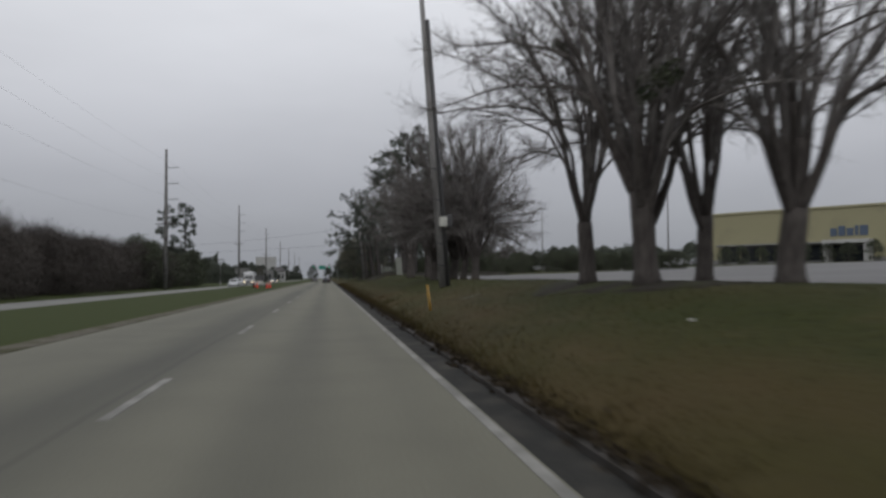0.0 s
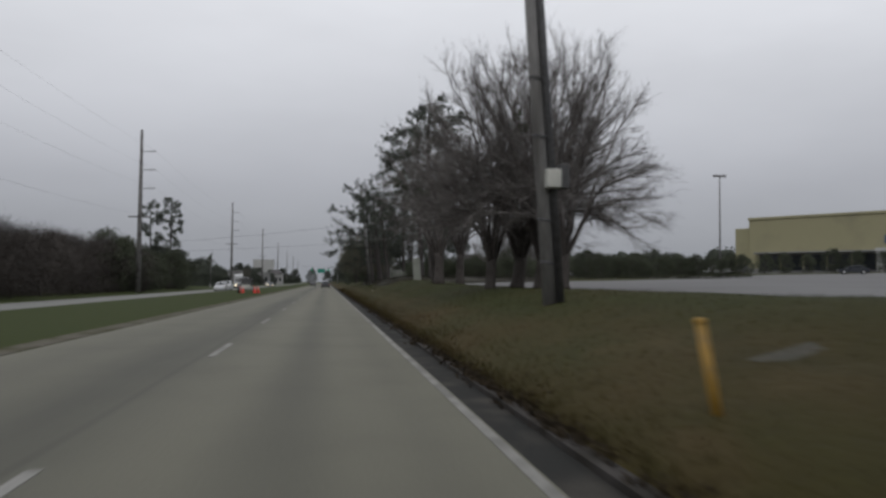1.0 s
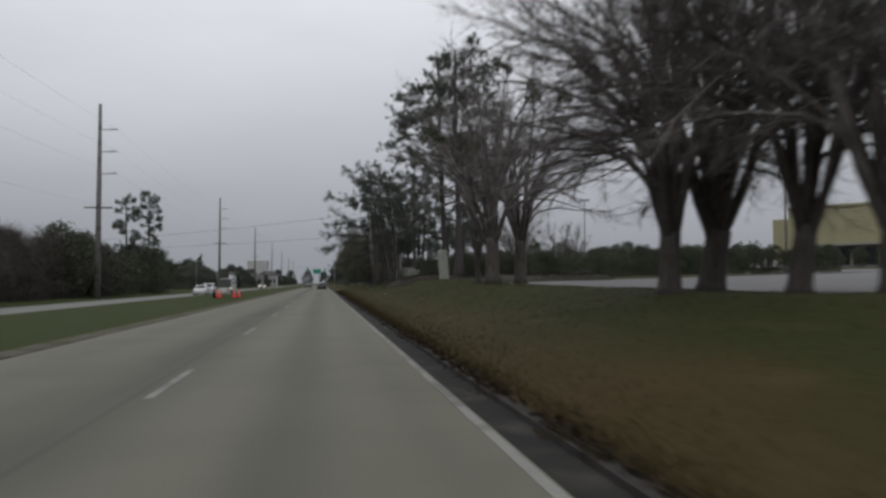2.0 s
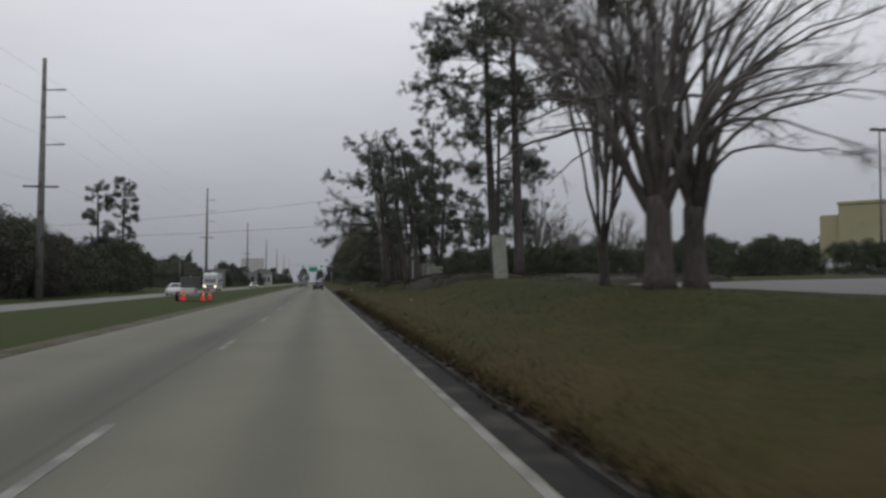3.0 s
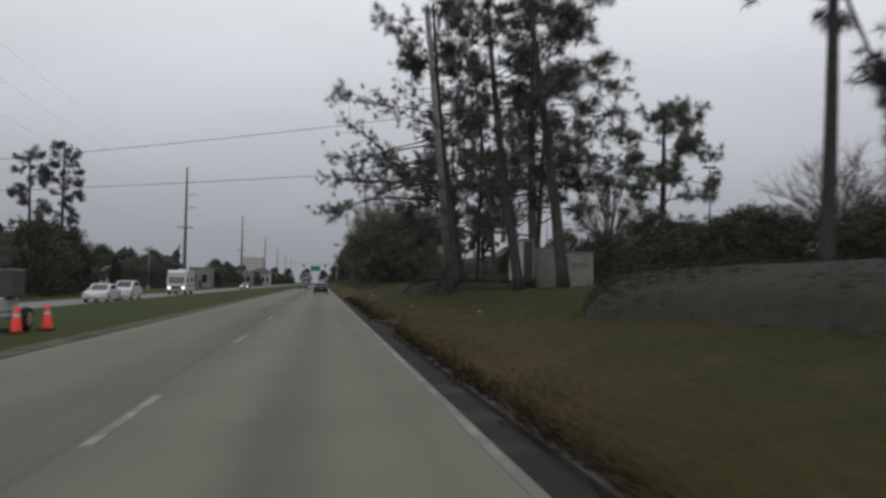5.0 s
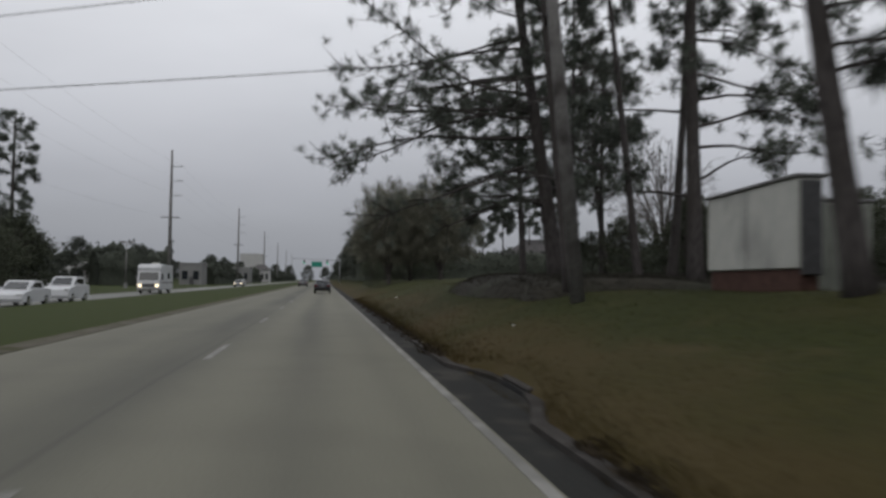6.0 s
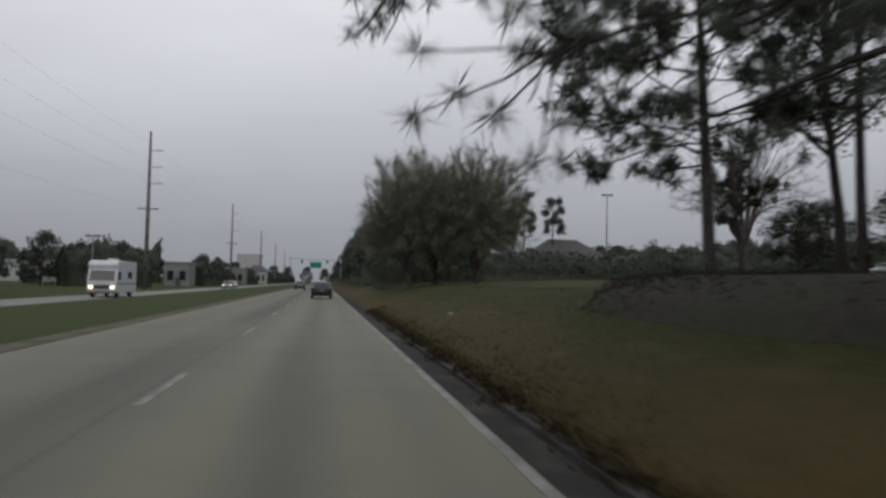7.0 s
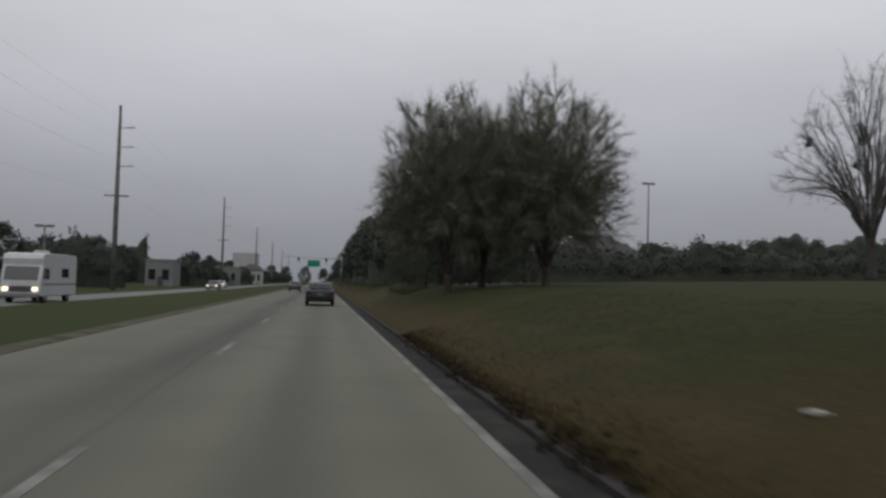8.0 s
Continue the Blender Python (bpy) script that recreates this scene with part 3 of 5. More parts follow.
def bare_tree(x, y, height, radius, seed, girth=0.3, fork=1.6, stems=8, label="", group="", density=1.0, fine=1.0, material=TWIG, tree_name="bare_tree", sink=0.15, moss=0, low=100.0, middle=0.42, forks=4, spread=0.36):
    """A leafless vase-shaped tree: a short trunk, heavy stems, limbs that arch out to a domed crown, branches and fine twigs.
    low: how far down, in degrees from upright, the crown's outer limbs reach; middle: the height of the dome's centre, as a share."""
    rng, nrng = random.Random(seed), np.random.default_rng(seed)
    root = thing(tree_name, pose(x, y, ground_z(x, y) - sink), label, "tree", group)
    trunk, boughs = Shape(), Shape()
    tp, tr = limb(rng, (0, 0, 0), (rng.gauss(0, 0.05), rng.gauss(0, 0.05), 1), fork + sink, girth, girth * 0.92, 5, 0.05, 0.03)
    tr[0], tr[1] = girth * 1.45, girth * 1.08
    trunk.tube(tp, tr, 12)
    core = Vector((0, 0, height * middle))
    starts, ways, tips, bases = [], [], [], []
    for i in range(stems):
        a = 2 * math.pi * (i + rng.uniform(-0.3, 0.3)) / stems
        inner = i % 3 == 0
        s0 = along(tp, rng.uniform(0.62, 0.98))[0]
        lean = 0.14 if inner else rng.uniform(0.30, 0.52)
        rise = (height - fork) * rng.uniform(0.16, 0.28)
        sp, sr = limb(rng, s0, (math.cos(a) * lean, math.sin(a) * lean, 1), rise, girth * rng.uniform(0.42, 0.56), girth * 0.30, 5, 0.05, 0.05)
        trunk.tube(sp, sr, 7)
        bases.append((a, inner, sp))
    count = stems * forks
    for i in range(count):
        phi = math.acos(1 - (1 - math.cos(radians(low))) * (i + rng.uniform(0.2, 0.8)) / count)
        b = 2.39996 * i + rng.gauss(0, 0.15)
        sp = min(bases, key=lambda q: abs(math.remainder(q[0] - b, 2 * math.pi)) + (0.9 if q[1] != (phi < 0.75) else 0.0) + rng.uniform(0, 0.5))[2]
        p0, d0 = along(sp, rng.uniform(0.45, 1.0))
        k = rng.uniform(0.86, 1.03)
        goal = core + Vector((radius * k * math.sin(phi) * math.cos(b), radius * k * math.sin(phi) * math.sin(b), (height - core.z) * k * math.cos(phi)))
        gap = (goal - p0).length
        mid = p0 + (d0 * 0.6 + Vector((0, 0, 0.5))).normalized() * gap * 0.5
        pts = []
        for q in range(9):
            f = q / 8
            w = 0.02 * gap * f * (1 - 0.4 * f)
            pts.append(p0 * (1 - f) ** 2 + mid * 2 * f * (1 - f) + goal * f * f + Vector((rng.gauss(0, w), rng.gauss(0, w), rng.gauss(0, w))))
        r0 = girth * rng.uniform(0.15, 0.24)
        boughs.tube(pts, [r0 * (1 - f / 8) ** 0.8 + 0.010 for f in range(9)], 6)
        for m in range(int(11 * density + 0.5)):
            f = 0.25 + 0.75 * rng.random() ** 0.75
            p, d = along(pts, min(f, 0.995))
            out = (p - core * 0.75).normalized()
            way = (d * 0.8 + out * 0.35 + Vector((rng.gauss(0, spread), rng.gauss(0, spread), rng.gauss(0, 0.9 * spread)))).normalized()
            bl = rng.uniform(0.6, 1.6) * (1.15 - 0.5 * f)
            bp, br = limb(rng, p, way, bl, max(0.010, r0 * (1.05 - f) * 0.45), 0.005, 4, 0.02, 0.11)
            boughs.tube(bp, br, 4, False)
            for q in range(4):
                c, dd = along(bp, 0.22 + 0.26 * q)
                starts.append(tuple(c))
                ways.append(tuple(dd))
            if rng.random() < 0.15:
                tips.append(bp[-1])
    one, p, d, ln = sprays(nrng, starts, ways, int(3 * fine), 0.70, 0.010 + 0.002 * fine, 0.36)
    two = sprays(nrng, p + d * ln * nrng.uniform(0.2, 0.8, size=(len(p), 1)), d, 2, 0.40, 0.008, 0.5)[0]
    part("trunk", trunk, BARK, root, smooth=True)
    part("branch_mass", boughs, material, root, kind="stuff", smooth=True)
    part("twig_mass", tri_mesh("twig_mass", np.concatenate([one, two]), material), material, root, "fine leafless twigs", kind="stuff")
    if moss:
        picks = rng.sample(tips, min(moss, len(tips)))
        part("mistletoe", tri_mesh("mistletoe", leaves(nrng, [(p.x + rng.gauss(0, 0.2), p.y + rng.gauss(0, 0.2), p.z + rng.gauss(0, 0.2)) for p in picks for _ in range(4)], 90, 0.24, 0.09), LEAF), LEAF, root, "dark round mistletoe clumps", kind="stuff")
    return root


def pine(x, y, height, seed, girth=0.24, first=0.45, reach=3.2, lean=(0.0, 0.0), label="", group="", limbs=34, droop=-0.02, tuft=0.30, fill=1.0, blades=40, blade=0.028, tree_name="pine_tree", sink=0.2, extra=(), broken=None):
    """A tall pine: a tapered leaning trunk, crooked limbs and dark needle tufts on the twigs. extra: long low limbs as (height, heading, length)."""
    rng, nrng = random.Random(seed), np.random.default_rng(seed)
    root = thing(tree_name, pose(x, y, ground_z(x, y) - sink), label, "tree", group)
    trunk, wood, centres = Shape(), Shape(), []
    tp, tr = [], []
    n = 14
    wob = rng.uniform(0, 6)
    for i in range(n + 1):
        f = i / n
        tp.append(Vector((lean[0] * f * height + 0.12 * math.sin(wob + 3.1 * f), lean[1] * f * height + 0.12 * math.cos(wob + 2.3 * f), f * height)))
        tr.append(girth * (1.25 if i == 0 else 1.0) * (1 - 0.82 * f) + 0.012)
    trunk.tube(tp, tr, 10)
    plan = []
    for i in range(limbs):
        f = first + (1 - first) * ((i + rng.uniform(0, 1)) / limbs) ** 0.9
        k = (f - first) / (1 - first)
        plan.append((f, rng.uniform(0, 2 * math.pi), reach * (0.55 + 0.75 * k) * (1 - k ** 3 * 0.72) * rng.uniform(0.55, 1.15)))
    for hgt, head, ln in extra:
        plan.append((hgt / height, head, ln))
    for f, head, ln in plan:
        p, d = along(tp, min(f, 0.99))
        rise = rng.uniform(0.0, 0.45) + 0.5 * max(0.0, f - 0.8) if ln < 4.5 else rng.uniform(-0.12, 0.12)
        bp, br = limb(rng, p, (math.cos(head), math.sin(head), rise), ln, max(0.02, girth * 0.26 * (1.15 - f)) * (0.6 + 0.12 * ln), 0.014, 6, droop, 0.12)
        wood.tube(bp, br, 5, False)
        nodes = [rng.uniform(0.42, 1.0) for _ in range(1 + int(ln / 1.5))] + [0.98]
        for j in range(max(4, int(ln * 4.4))):
            f2 = min(1.0, max(0.25, rng.choice(nodes) + rng.gauss(0, 0.05)))
            p2, d2 = along(bp, f2)
            sl = rng.uniform(0.35, 0.28 * min(ln, 4.0) ** 0.7 + 0.45)
            sp, sr = limb(rng, p2, tilt(rng, d2, rng.uniform(0.4, 1.0)), sl, 0.018, 0.008, 3, 0.03, 0.16)
            wood.tube(sp, sr, 3, False)
            for q in range(3):
                if rng.random() < 0.82 * fill:
                    p3 = along(sp, 0.45 + 0.27 * q)[0]
                    centres.append((p3.x + rng.gauss(0, 0.12), p3.y + rng.gauss(0, 0.12), p3.z + rng.gauss(0.04, 0.10)))
    for j in range(14):
        p = along(tp, 0.88 + 0.12 * rng.random())[0]
        centres.append((p.x + rng.gauss(0, 0.35), p.y + rng.gauss(0, 0.35), p.z + rng.gauss(0.05, 0.2)))
    if broken:
        hgt, head, ln = broken
        p = along(tp, hgt / height)[0]
        a = Vector((math.cos(head), math.sin(head), 0))
        bp = [p + a * (k * ln) + Vector((0, 0, -fall * ln)) for k, fall in ((0, 0), (0.09, 0.02), (0.24, 0.34), (0.45, 0.50), (0.54, 0.76), (0.61, 0.98))]
        wood.tube(bp, [0.06, 0.055, 0.045, 0.035, 0.025, 0.012], 5, False)
        for j in range(95):
            k = 0.42 + 0.58 * rng.random()
            q = along(bp, k)[0]
            centres.append((q.x + rng.gauss(-0.25 * k, 0.24), q.y + rng.gauss(0, 0.22), q.z + rng.gauss(-0.10, 0.28)))
    part("trunk", trunk, PINE_BARK, root, "tall plated pine trunk", smooth=True)
    part("branch_mass", wood, PINE_BARK, root, kind="stuff")
    part("needle_mass", tri_mesh("needle_mass", tufts(nrng, centres, blades, tuft, blade), NEEDLE), NEEDLE, root, "dark green needle tufts", kind="stuff")
    return root


def leafy_tree(x, y, height, width, seed, label="", group="", material=LEAF, leaf=0.16, clumps=90, per=110, bottom=0.18, girth=0.18, tree_name="evergreen_tree", sink=0.15, ragged=0.5, brush=0.0):
    """A dense crown of leaf clumps on branches, with an uneven outline."""
    rng, nrng = random.Random(seed), np.random.default_rng(seed)
    root = thing(tree_name, pose(x, y, ground_z(x, y) - sink), label, "tree", group)
    trunk, wood = Shape(), Shape()
    tp, tr = limb(rng, (0, 0, 0), (0, 0, 1), height * 0.9, girth, 0.03, 7, 0.06, 0.06)
    tr[0] *= 1.3
    trunk.tube(tp, tr, 8)
    cs, rs = [], []
    for i in range(clumps):
        f = bottom + (1 - bottom) * rng.random() ** 0.85
        k = (f - bottom) / (1 - bottom)
        wide = width * 0.5 * (math.sin(math.pi * min(1, 0.18 + 0.80 * k)) ** 0.7) * rng.uniform(1 - ragged, 1.08)
        a = rng.uniform(0, 2 * math.pi)
        p = along(tp, min(0.99, f))[0]
        c = Vector((p.x + math.cos(a) * wide, p.y + math.sin(a) * wide, height * f))
        if i % 2 == 0:
            s = along(tp, max(0.1, min(0.95, f * 0.86)))[0]
            m = s.lerp(c, 0.5) + Vector((0, 0, rng.uniform(-0.2, 0.3)))
            wood.tube([s, m, c], [0.05, 0.035, 0.015], 4, False)
        cs.append(tuple(c))
        rs.append(width * rng.uniform(0.07, 0.16))
    if brush:
        cs = [(c[0] + rng.gauss(0, 0.3), c[1] + rng.gauss(0, 0.3), c[2] + rng.gauss(0, 0.25)) for c in cs for _ in range(3)]
    part("trunk", trunk, BARK, root, smooth=True)
    part("branch_mass", wood, BARK, root, kind="stuff")
    part("crown", tri_mesh("crown", tufts(nrng, cs, per, brush, leaf, 2.5) if brush else leaves(nrng, cs, per, rs, leaf), material), material, root, "dense tangle of twigs" if brush else "dark uneven leafy crown", kind="stuff")
    return root


# bare trees on the grass bank, three clumps
BARE = "bare multi-stemmed grey-brown tree on the grass bank"
for x, y, h, r, seed, g, fk, st in [
    (6.46, 18.2, 10.6, 4.3, 11, 0.20, 1.5, 7), (6.54, 14.75, 11.0, 4.0, 12, 0.24, 1.9, 8), (8.70, 19.85, 11.0, 4.4, 13, 0.28, 2.0, 9),
    (8.62, 16.45, 10.8, 4.0, 14, 0.19, 1.5, 7), (9.02, 13.7, 11.0, 4.0, 15, 0.27, 1.5, 8)]:
    bare_tree(x, y, h, r, seed, g, fk, st, BARE, "bare trees on the bank", 0.70, 1.4, moss=1)
for x, y, h, r, seed, g, fk, st in [
    (6.74, 48.6, 9.6, 4.3, 21, 0.22, 1.2, 12), (8.11, 49.6, 10.4, 4.6, 22, 0.28, 1.3, 13), (8.29, 46.8, 10.2, 4.4, 23, 0.21, 1.2, 12), (8.69, 44.9, 9.6, 3.5, 24, 0.23, 1.3, 11)]:
    bare_tree(x, y, h, r, seed, g, fk, st, BARE, "bare trees on the bank", 1.15, 1.2, moss=1, low=114)
for x, y, h, r, seed, g, fk, st in [(7.3, 67.3, 10.4, 4.6, 31, 0.30, 2.0, 9), (8.95, 68.9, 10.4, 4.8, 32, 0.27, 2.0, 9)]:
    bare_tree(x, y, h, r, seed, g, fk, st, BARE, "bare trees on the bank", 0.55, moss=2, low=104)
bare_tree(7.42, 70.9, 9.4, 3.9, 33, 0.125, 1.3, 6, "slender bare tree with hanging moss on the bank", "bare trees on the bank", 0.9, moss=4, low=56, forks=5)
bare_tree(39.4, 189.3, 16.6, 6.6, 34, 0.36, 3.2, 10, "bare spreading oak with dark mistletoe clumps on grass", "", 1.3, 1.3, moss=7, low=104, middle=0.5, forks=6, spread=0.5)
for x, y, h, seed in [(19, 112, 5.6, 37), (27, 120, 7, 38), (31, 128, 7, 39)]:
    bare_tree(x, y, h, 2.6, seed, 0.13, 1.4, 5, "small pale bare tree behind the bank", "", 0.6)

# pines in the ground-cover beds
PINE = "tall pine with a straight dark trunk on the bank"
pine(9.43, 87.9, 16.5, 41, 0.25, 0.44, 4.8, (-0.012, 0.0), PINE, "pines on the bank", 46, fill=0.72, tuft=0.26, blade=0.024)
pine(9.14, 90.9, 16.0, 42, 0.25, 0.42, 4.8, (-0.05, 0.0), PINE, "pines on the bank", 44, fill=0.68, tuft=0.26, blade=0.024, extra=((4.7, 0.1, 1.7), (5.0, -0.5, 1.9), (5.4, 0.3, 2.2), (5.8, -0.2, 2.3), (4.3, -0.2, 1.2), (6.2, 0.2, 2.4), (5.2, 2.9, 0.9)))
pine(11.5, 101.9, 13.5, 43, 0.19, 0.44, 2.6, (0.015, 0.0), "thin pine with a broken hanging limb on the bank", "pines on the bank", 12, extra=((7.4, 3.0, 1.7), (7.0, 3.3, 1.6), (7.9, 0.2, 2.6), (8.3, -0.3, 3.0), (7.7, 0.1, 2.2)), broken=(7.1, 0.0, 3.9))
pine(6.2, 122.1, 14.0, 44, 0.20, 0.38, 3.4, (-0.08, 0.0), PINE, "pines on the bank", 25, tuft=0.24, blades=52, blade=0.016, fill=0.52, extra=((5.2, 1.6, 3.4), (5.8, 2.4, 3.8), (3.4, 1.2, 2.6), (3.0, 2.5, 2.4), (3.8, 0.4, 2.6)))
pine(7.42, 127.4, 13.6, 45, 0.27, 0.38, 3.6, (-0.135, 0.0), PINE, "pines on the bank", 30, tuft=0.24, blades=52, blade=0.016, fill=0.54,
     extra=((5.6, 3.1, 6.0), (6.4, 3.35, 6.3), (7.0, 2.8, 5.9), (7.9, 3.15, 6.0), (8.9, 3.45, 5.4), (9.6, 2.9, 5.2), (6.0, 3.8, 4.8), (8.3, 2.6, 5.6), (6.0, 2.35, 7.2), (7.0, 2.2, 6.8), (5.0, 0.8, 3.4), (6.2, 0.2, 3.4), (6.8, -0.5, 3.2), (5.0, 3.0, 6.9), (5.8, 2.85, 7.2), (3.0, 2.8, 3.6), (3.4, 0.5, 3.0), (2.7, 3.5, 3.8), (3.8, 2.3, 4.2), (2.5, 1.4, 2.6), (4.2, 3.3, 5.6)))
pine(9.3, 131.4, 11.5, 46, 0.12, 0.34, 3.4, (-0.01, 0.0), "slim pine trunk among thicker pines on the bank", "pines on the bank", 26, fill=0.55)
pine(8.9, 137.6, 10.5, 47, 0.15, 0.32, 3.9, (-0.02, 0.0), "slender pine with a broad crown beside the ground-cover bed", "pines on the bank", 44, fill=0.8, extra=((3.4, 3.2, 2.8), (4.0, 2.9, 3.2), (4.6, 3.3, 3.6), (5.4, 3.1, 3.8), (6.6, 2.9, 3.8), (3.7, 2.4, 2.8), (3.2, 1.6, 2.6), (4.4, 0.2, 2.8)))
pine(10.6, 124.0, 15.6, 48, 0.24, 0.42, 3.2, (-0.005, 0.0), PINE, "pines on the bank", 20, fill=0.6, extra=((5.0, 0.1, 4.4), (4.4, -0.2, 3.6), (5.8, 0.3, 4.4), (6.6, -0.1, 4.2), (5.4, 2.9, 3.0), (7.6, 0.1, 4.4), (8.6, -0.2, 4.4), (9.6, 0.25, 4.4), (10.6, 0.0, 4.4), (11.6, -0.3, 4.0), (12.6, 0.2, 3.4), (3.4, 0.4, 3.0), (3.0, 2.7, 2.8)))
pine(11.7, 128.0, 12.5, 49, 0.17, 0.50, 2.6, (0.05, 0.0), "leaning slim pine on the grass bank", "pines on the bank", 20)
pine(8.6, 122.9, 12.0, 54, 0.11, 0.5, 2.2, (-0.14, 0.0), "slim pine leaning over the ground-cover bed", "pines on the bank", 14, fill=0.6)
pine(6.75, 111.9, 10.6, 50, 0.19, 0.52, 2.8, (-0.11, 0.02), "tall leaning pine on the grass bank", "pines on the bank", 22, fill=0.7, extra=((6.6, 0.2, 3.4), (7.6, 3.0, 2.8), (4.3, 0.4, 2.5), (4.9, -0.3, 2.4), (5.3, 1.2, 3.0), (3.4, 0.2, 2.6), (3.9, -0.2, 2.8), (3.0, 0.5, 2.2)))
pine(7.2, 108.5, 10.4, 51, 0.19, 0.42, 2.6, (-0.11, 0.0), "tall leaning pine on the grass bank", "pines on the bank", 24, fill=0.7)
pine(15.2, 119.0, 8.6, 52, 0.2, 0.32, 2.7, (0.0, 0.0), PINE, "pines on the bank", 34, fill=0.9)
pine(12.6, 137.0, 10.5, 53, 0.14, 0.34, 2.8, (0.0, 0.0), PINE, "pines on the bank", 28, fill=0.65)
leafy_tree(13.4, 138.8, 9.2, 5.4, 61, "dark evergreen tree among the pines", "evergreens on the bank", clumps=64, per=150, leaf=0.085, bottom=0.46)
leafy_tree(11.55, 140.5, 5.0, 2.0, 64, "small evergreen with a thin trunk behind the bed", "evergreens on the bank", clumps=34, per=150, leaf=0.07, bottom=0.42, girth=0.07)

# leafless domed trees further on
TWIGGY = "tall domed leafless tree with dense olive-brown twigs"
for x, y, h, r, seed, g in [(5.9, 174.8, 9.8, 3.35, 71, 0.20), (10.6, 174.4, 9.7, 3.6, 72, 0.20), (8.1, 177.5, 9.0, 3.5, 74, 0.18)]:
    bare_tree(x, y, h, r, seed, g, 0.9, 10, TWIGGY, "twiggy trees on the bank", 1.0, 2.4, TWIG_GREEN, "twiggy_tree", low=122, middle=0.50, forks=14, spread=0.62)


# ---- ground-cover beds ----
def bed(name, cx, cy, rx, ry, seed):
    """A low thick mat of dark ground cover with a clear raised edge on the grass."""
    nrng = np.random.default_rng(seed)

    def spot(f, a):
        """The place at share f of the way out, under heading a."""
        w = f * (1 + 0.025 * math.sin(3 * a + seed) + 0.02 * math.sin(7 * a) + 0.012 * math.sin(13 * a + 2 * seed))
        ca, sa = math.cos(a), math.sin(a)
        return cx + rx * w * math.copysign(abs(ca) ** 0.5, ca), cy + ry * w * math.copysign(abs(sa) ** 0.5, sa)

    def thick(f, x, y):
        return 0.30 * smooth_step(1.0, 0.94, f) + 0.14 * (1 - f) + 0.05 * noise.noise((x * 0.8, y * 0.8, 3.0 + seed))

    shares = [1.0, 0.985, 0.97, 0.95, 0.92, 0.86, 0.78, 0.68, 0.56, 0.42, 0.26, 0.10, 0.0]
    s, sides = Shape(), 96
    for i, f in enumerate(shares):
        for k in range(sides):
            x, y = spot(f, 2 * math.pi * k / sides)
            s.v.append((x, y, ground_z(x, y) + (-0.08 if i == 0 else thick(f, x, y) - 0.03)))
    for i in range(len(shares) - 1):
        for k in range(sides):
            k2 = (k + 1) % sides
            s.f.append((i * sides + k, i * sides + k2, (i + 1) * sides + k2, (i + 1) * sides + k))
    root = thing(name, pose(0, 0, 0), "low dark brown-green ground-cover bed on the bank", "plant bed")
    part("mound", s, IVY, root, smooth=True)
    centres = []
    for n in range(15000):
        f, a = nrng.uniform(0, 1) ** 0.5, nrng.uniform(0, 2 * math.pi)
        x, y = spot(f, a)
        centres.append((x, y, ground_z(x, y) + thick(f, x, y) - 0.03 + nrng.normal(0, 0.015)))
    part("leaf_mass", tri_mesh("leaf_mass", leaves(nrng, centres, 8, 0.11, 0.035), IVY), IVY, root, kind="stuff")


def mulch(cx, cy, rx, ry, seed):
    """A thin irregular patch of bare dark soil round the tree bases."""
    s = Shape()
    rings, sides = 7, 40
    for i in range(rings):
        f = 1 - i / (rings - 1)
        for k in range(sides):
            a = 2 * math.pi * k / sides
            w = 1 + 0.10 * math.sin(3 * a + seed) + 0.07 * math.sin(5 * a) + 0.05 * math.sin(9 * a + seed)
            x, y = cx + rx * f * w * math.cos(a), cy + ry * f * w * math.sin(a)
            s.v.append((x, y, ground_z(x, y) + (-0.04 if i == 0 else 0.03)))
    for i in range(rings - 1):
        for k in range(sides):
            k2 = (k + 1) % sides
            s.f.append((i * sides + k, i * sides + k2, (i + 1) * sides + k2, (i + 1) * sides + k))
    structure("mulch_patch", s, SOIL, "bare dark mulch patch round the tree bases", "mulch")


mulch(7.5, 16.9, 2.5, 5.2, 1)
bed("ground_cover_bed", 13.4, 95.4, 8.4, 8.9, 1)
bed("ground_cover_bed", 12.9, 129.8, 8.0, 9.5, 2)


# ---- grass blades on the bank ----
def grass_blades():
    rng = np.random.default_rng(5)
    n = 90000
    x, y = rng.uniform(2.33, 8.0, n), rng.uniform(4, 160, n)
    x = np.where(rng.uniform(size=n) < 0.5, 2.28 + np.abs(rng.normal(0, 0.35, n)), x)
    z = np.array([ground_z(a, b) for a, b in zip(x, y)]) - 0.01
    p = np.stack([x, y, z], 1)
    u = rng.normal(size=(n, 3)) * [1, 1, 0]
    u /= np.linalg.norm(u, axis=1)[:, None]
    h = rng.uniform(0.03, 0.08, (n, 1)) * (1 + 0.9 * np.exp(-((x - 2.35) / 0.15) ** 2))[:, None]
    tip = p + np.concatenate([rng.normal(0, 0.02, (n, 2)), h], 1)
    tagged(new("grass", tri_mesh("grass", np.stack([p - u * 0.006, p + u * 0.006, tip], 1), GRASS)), "short rough winter grass blades on the bank", "grass", kind="stuff")


grass_blades()


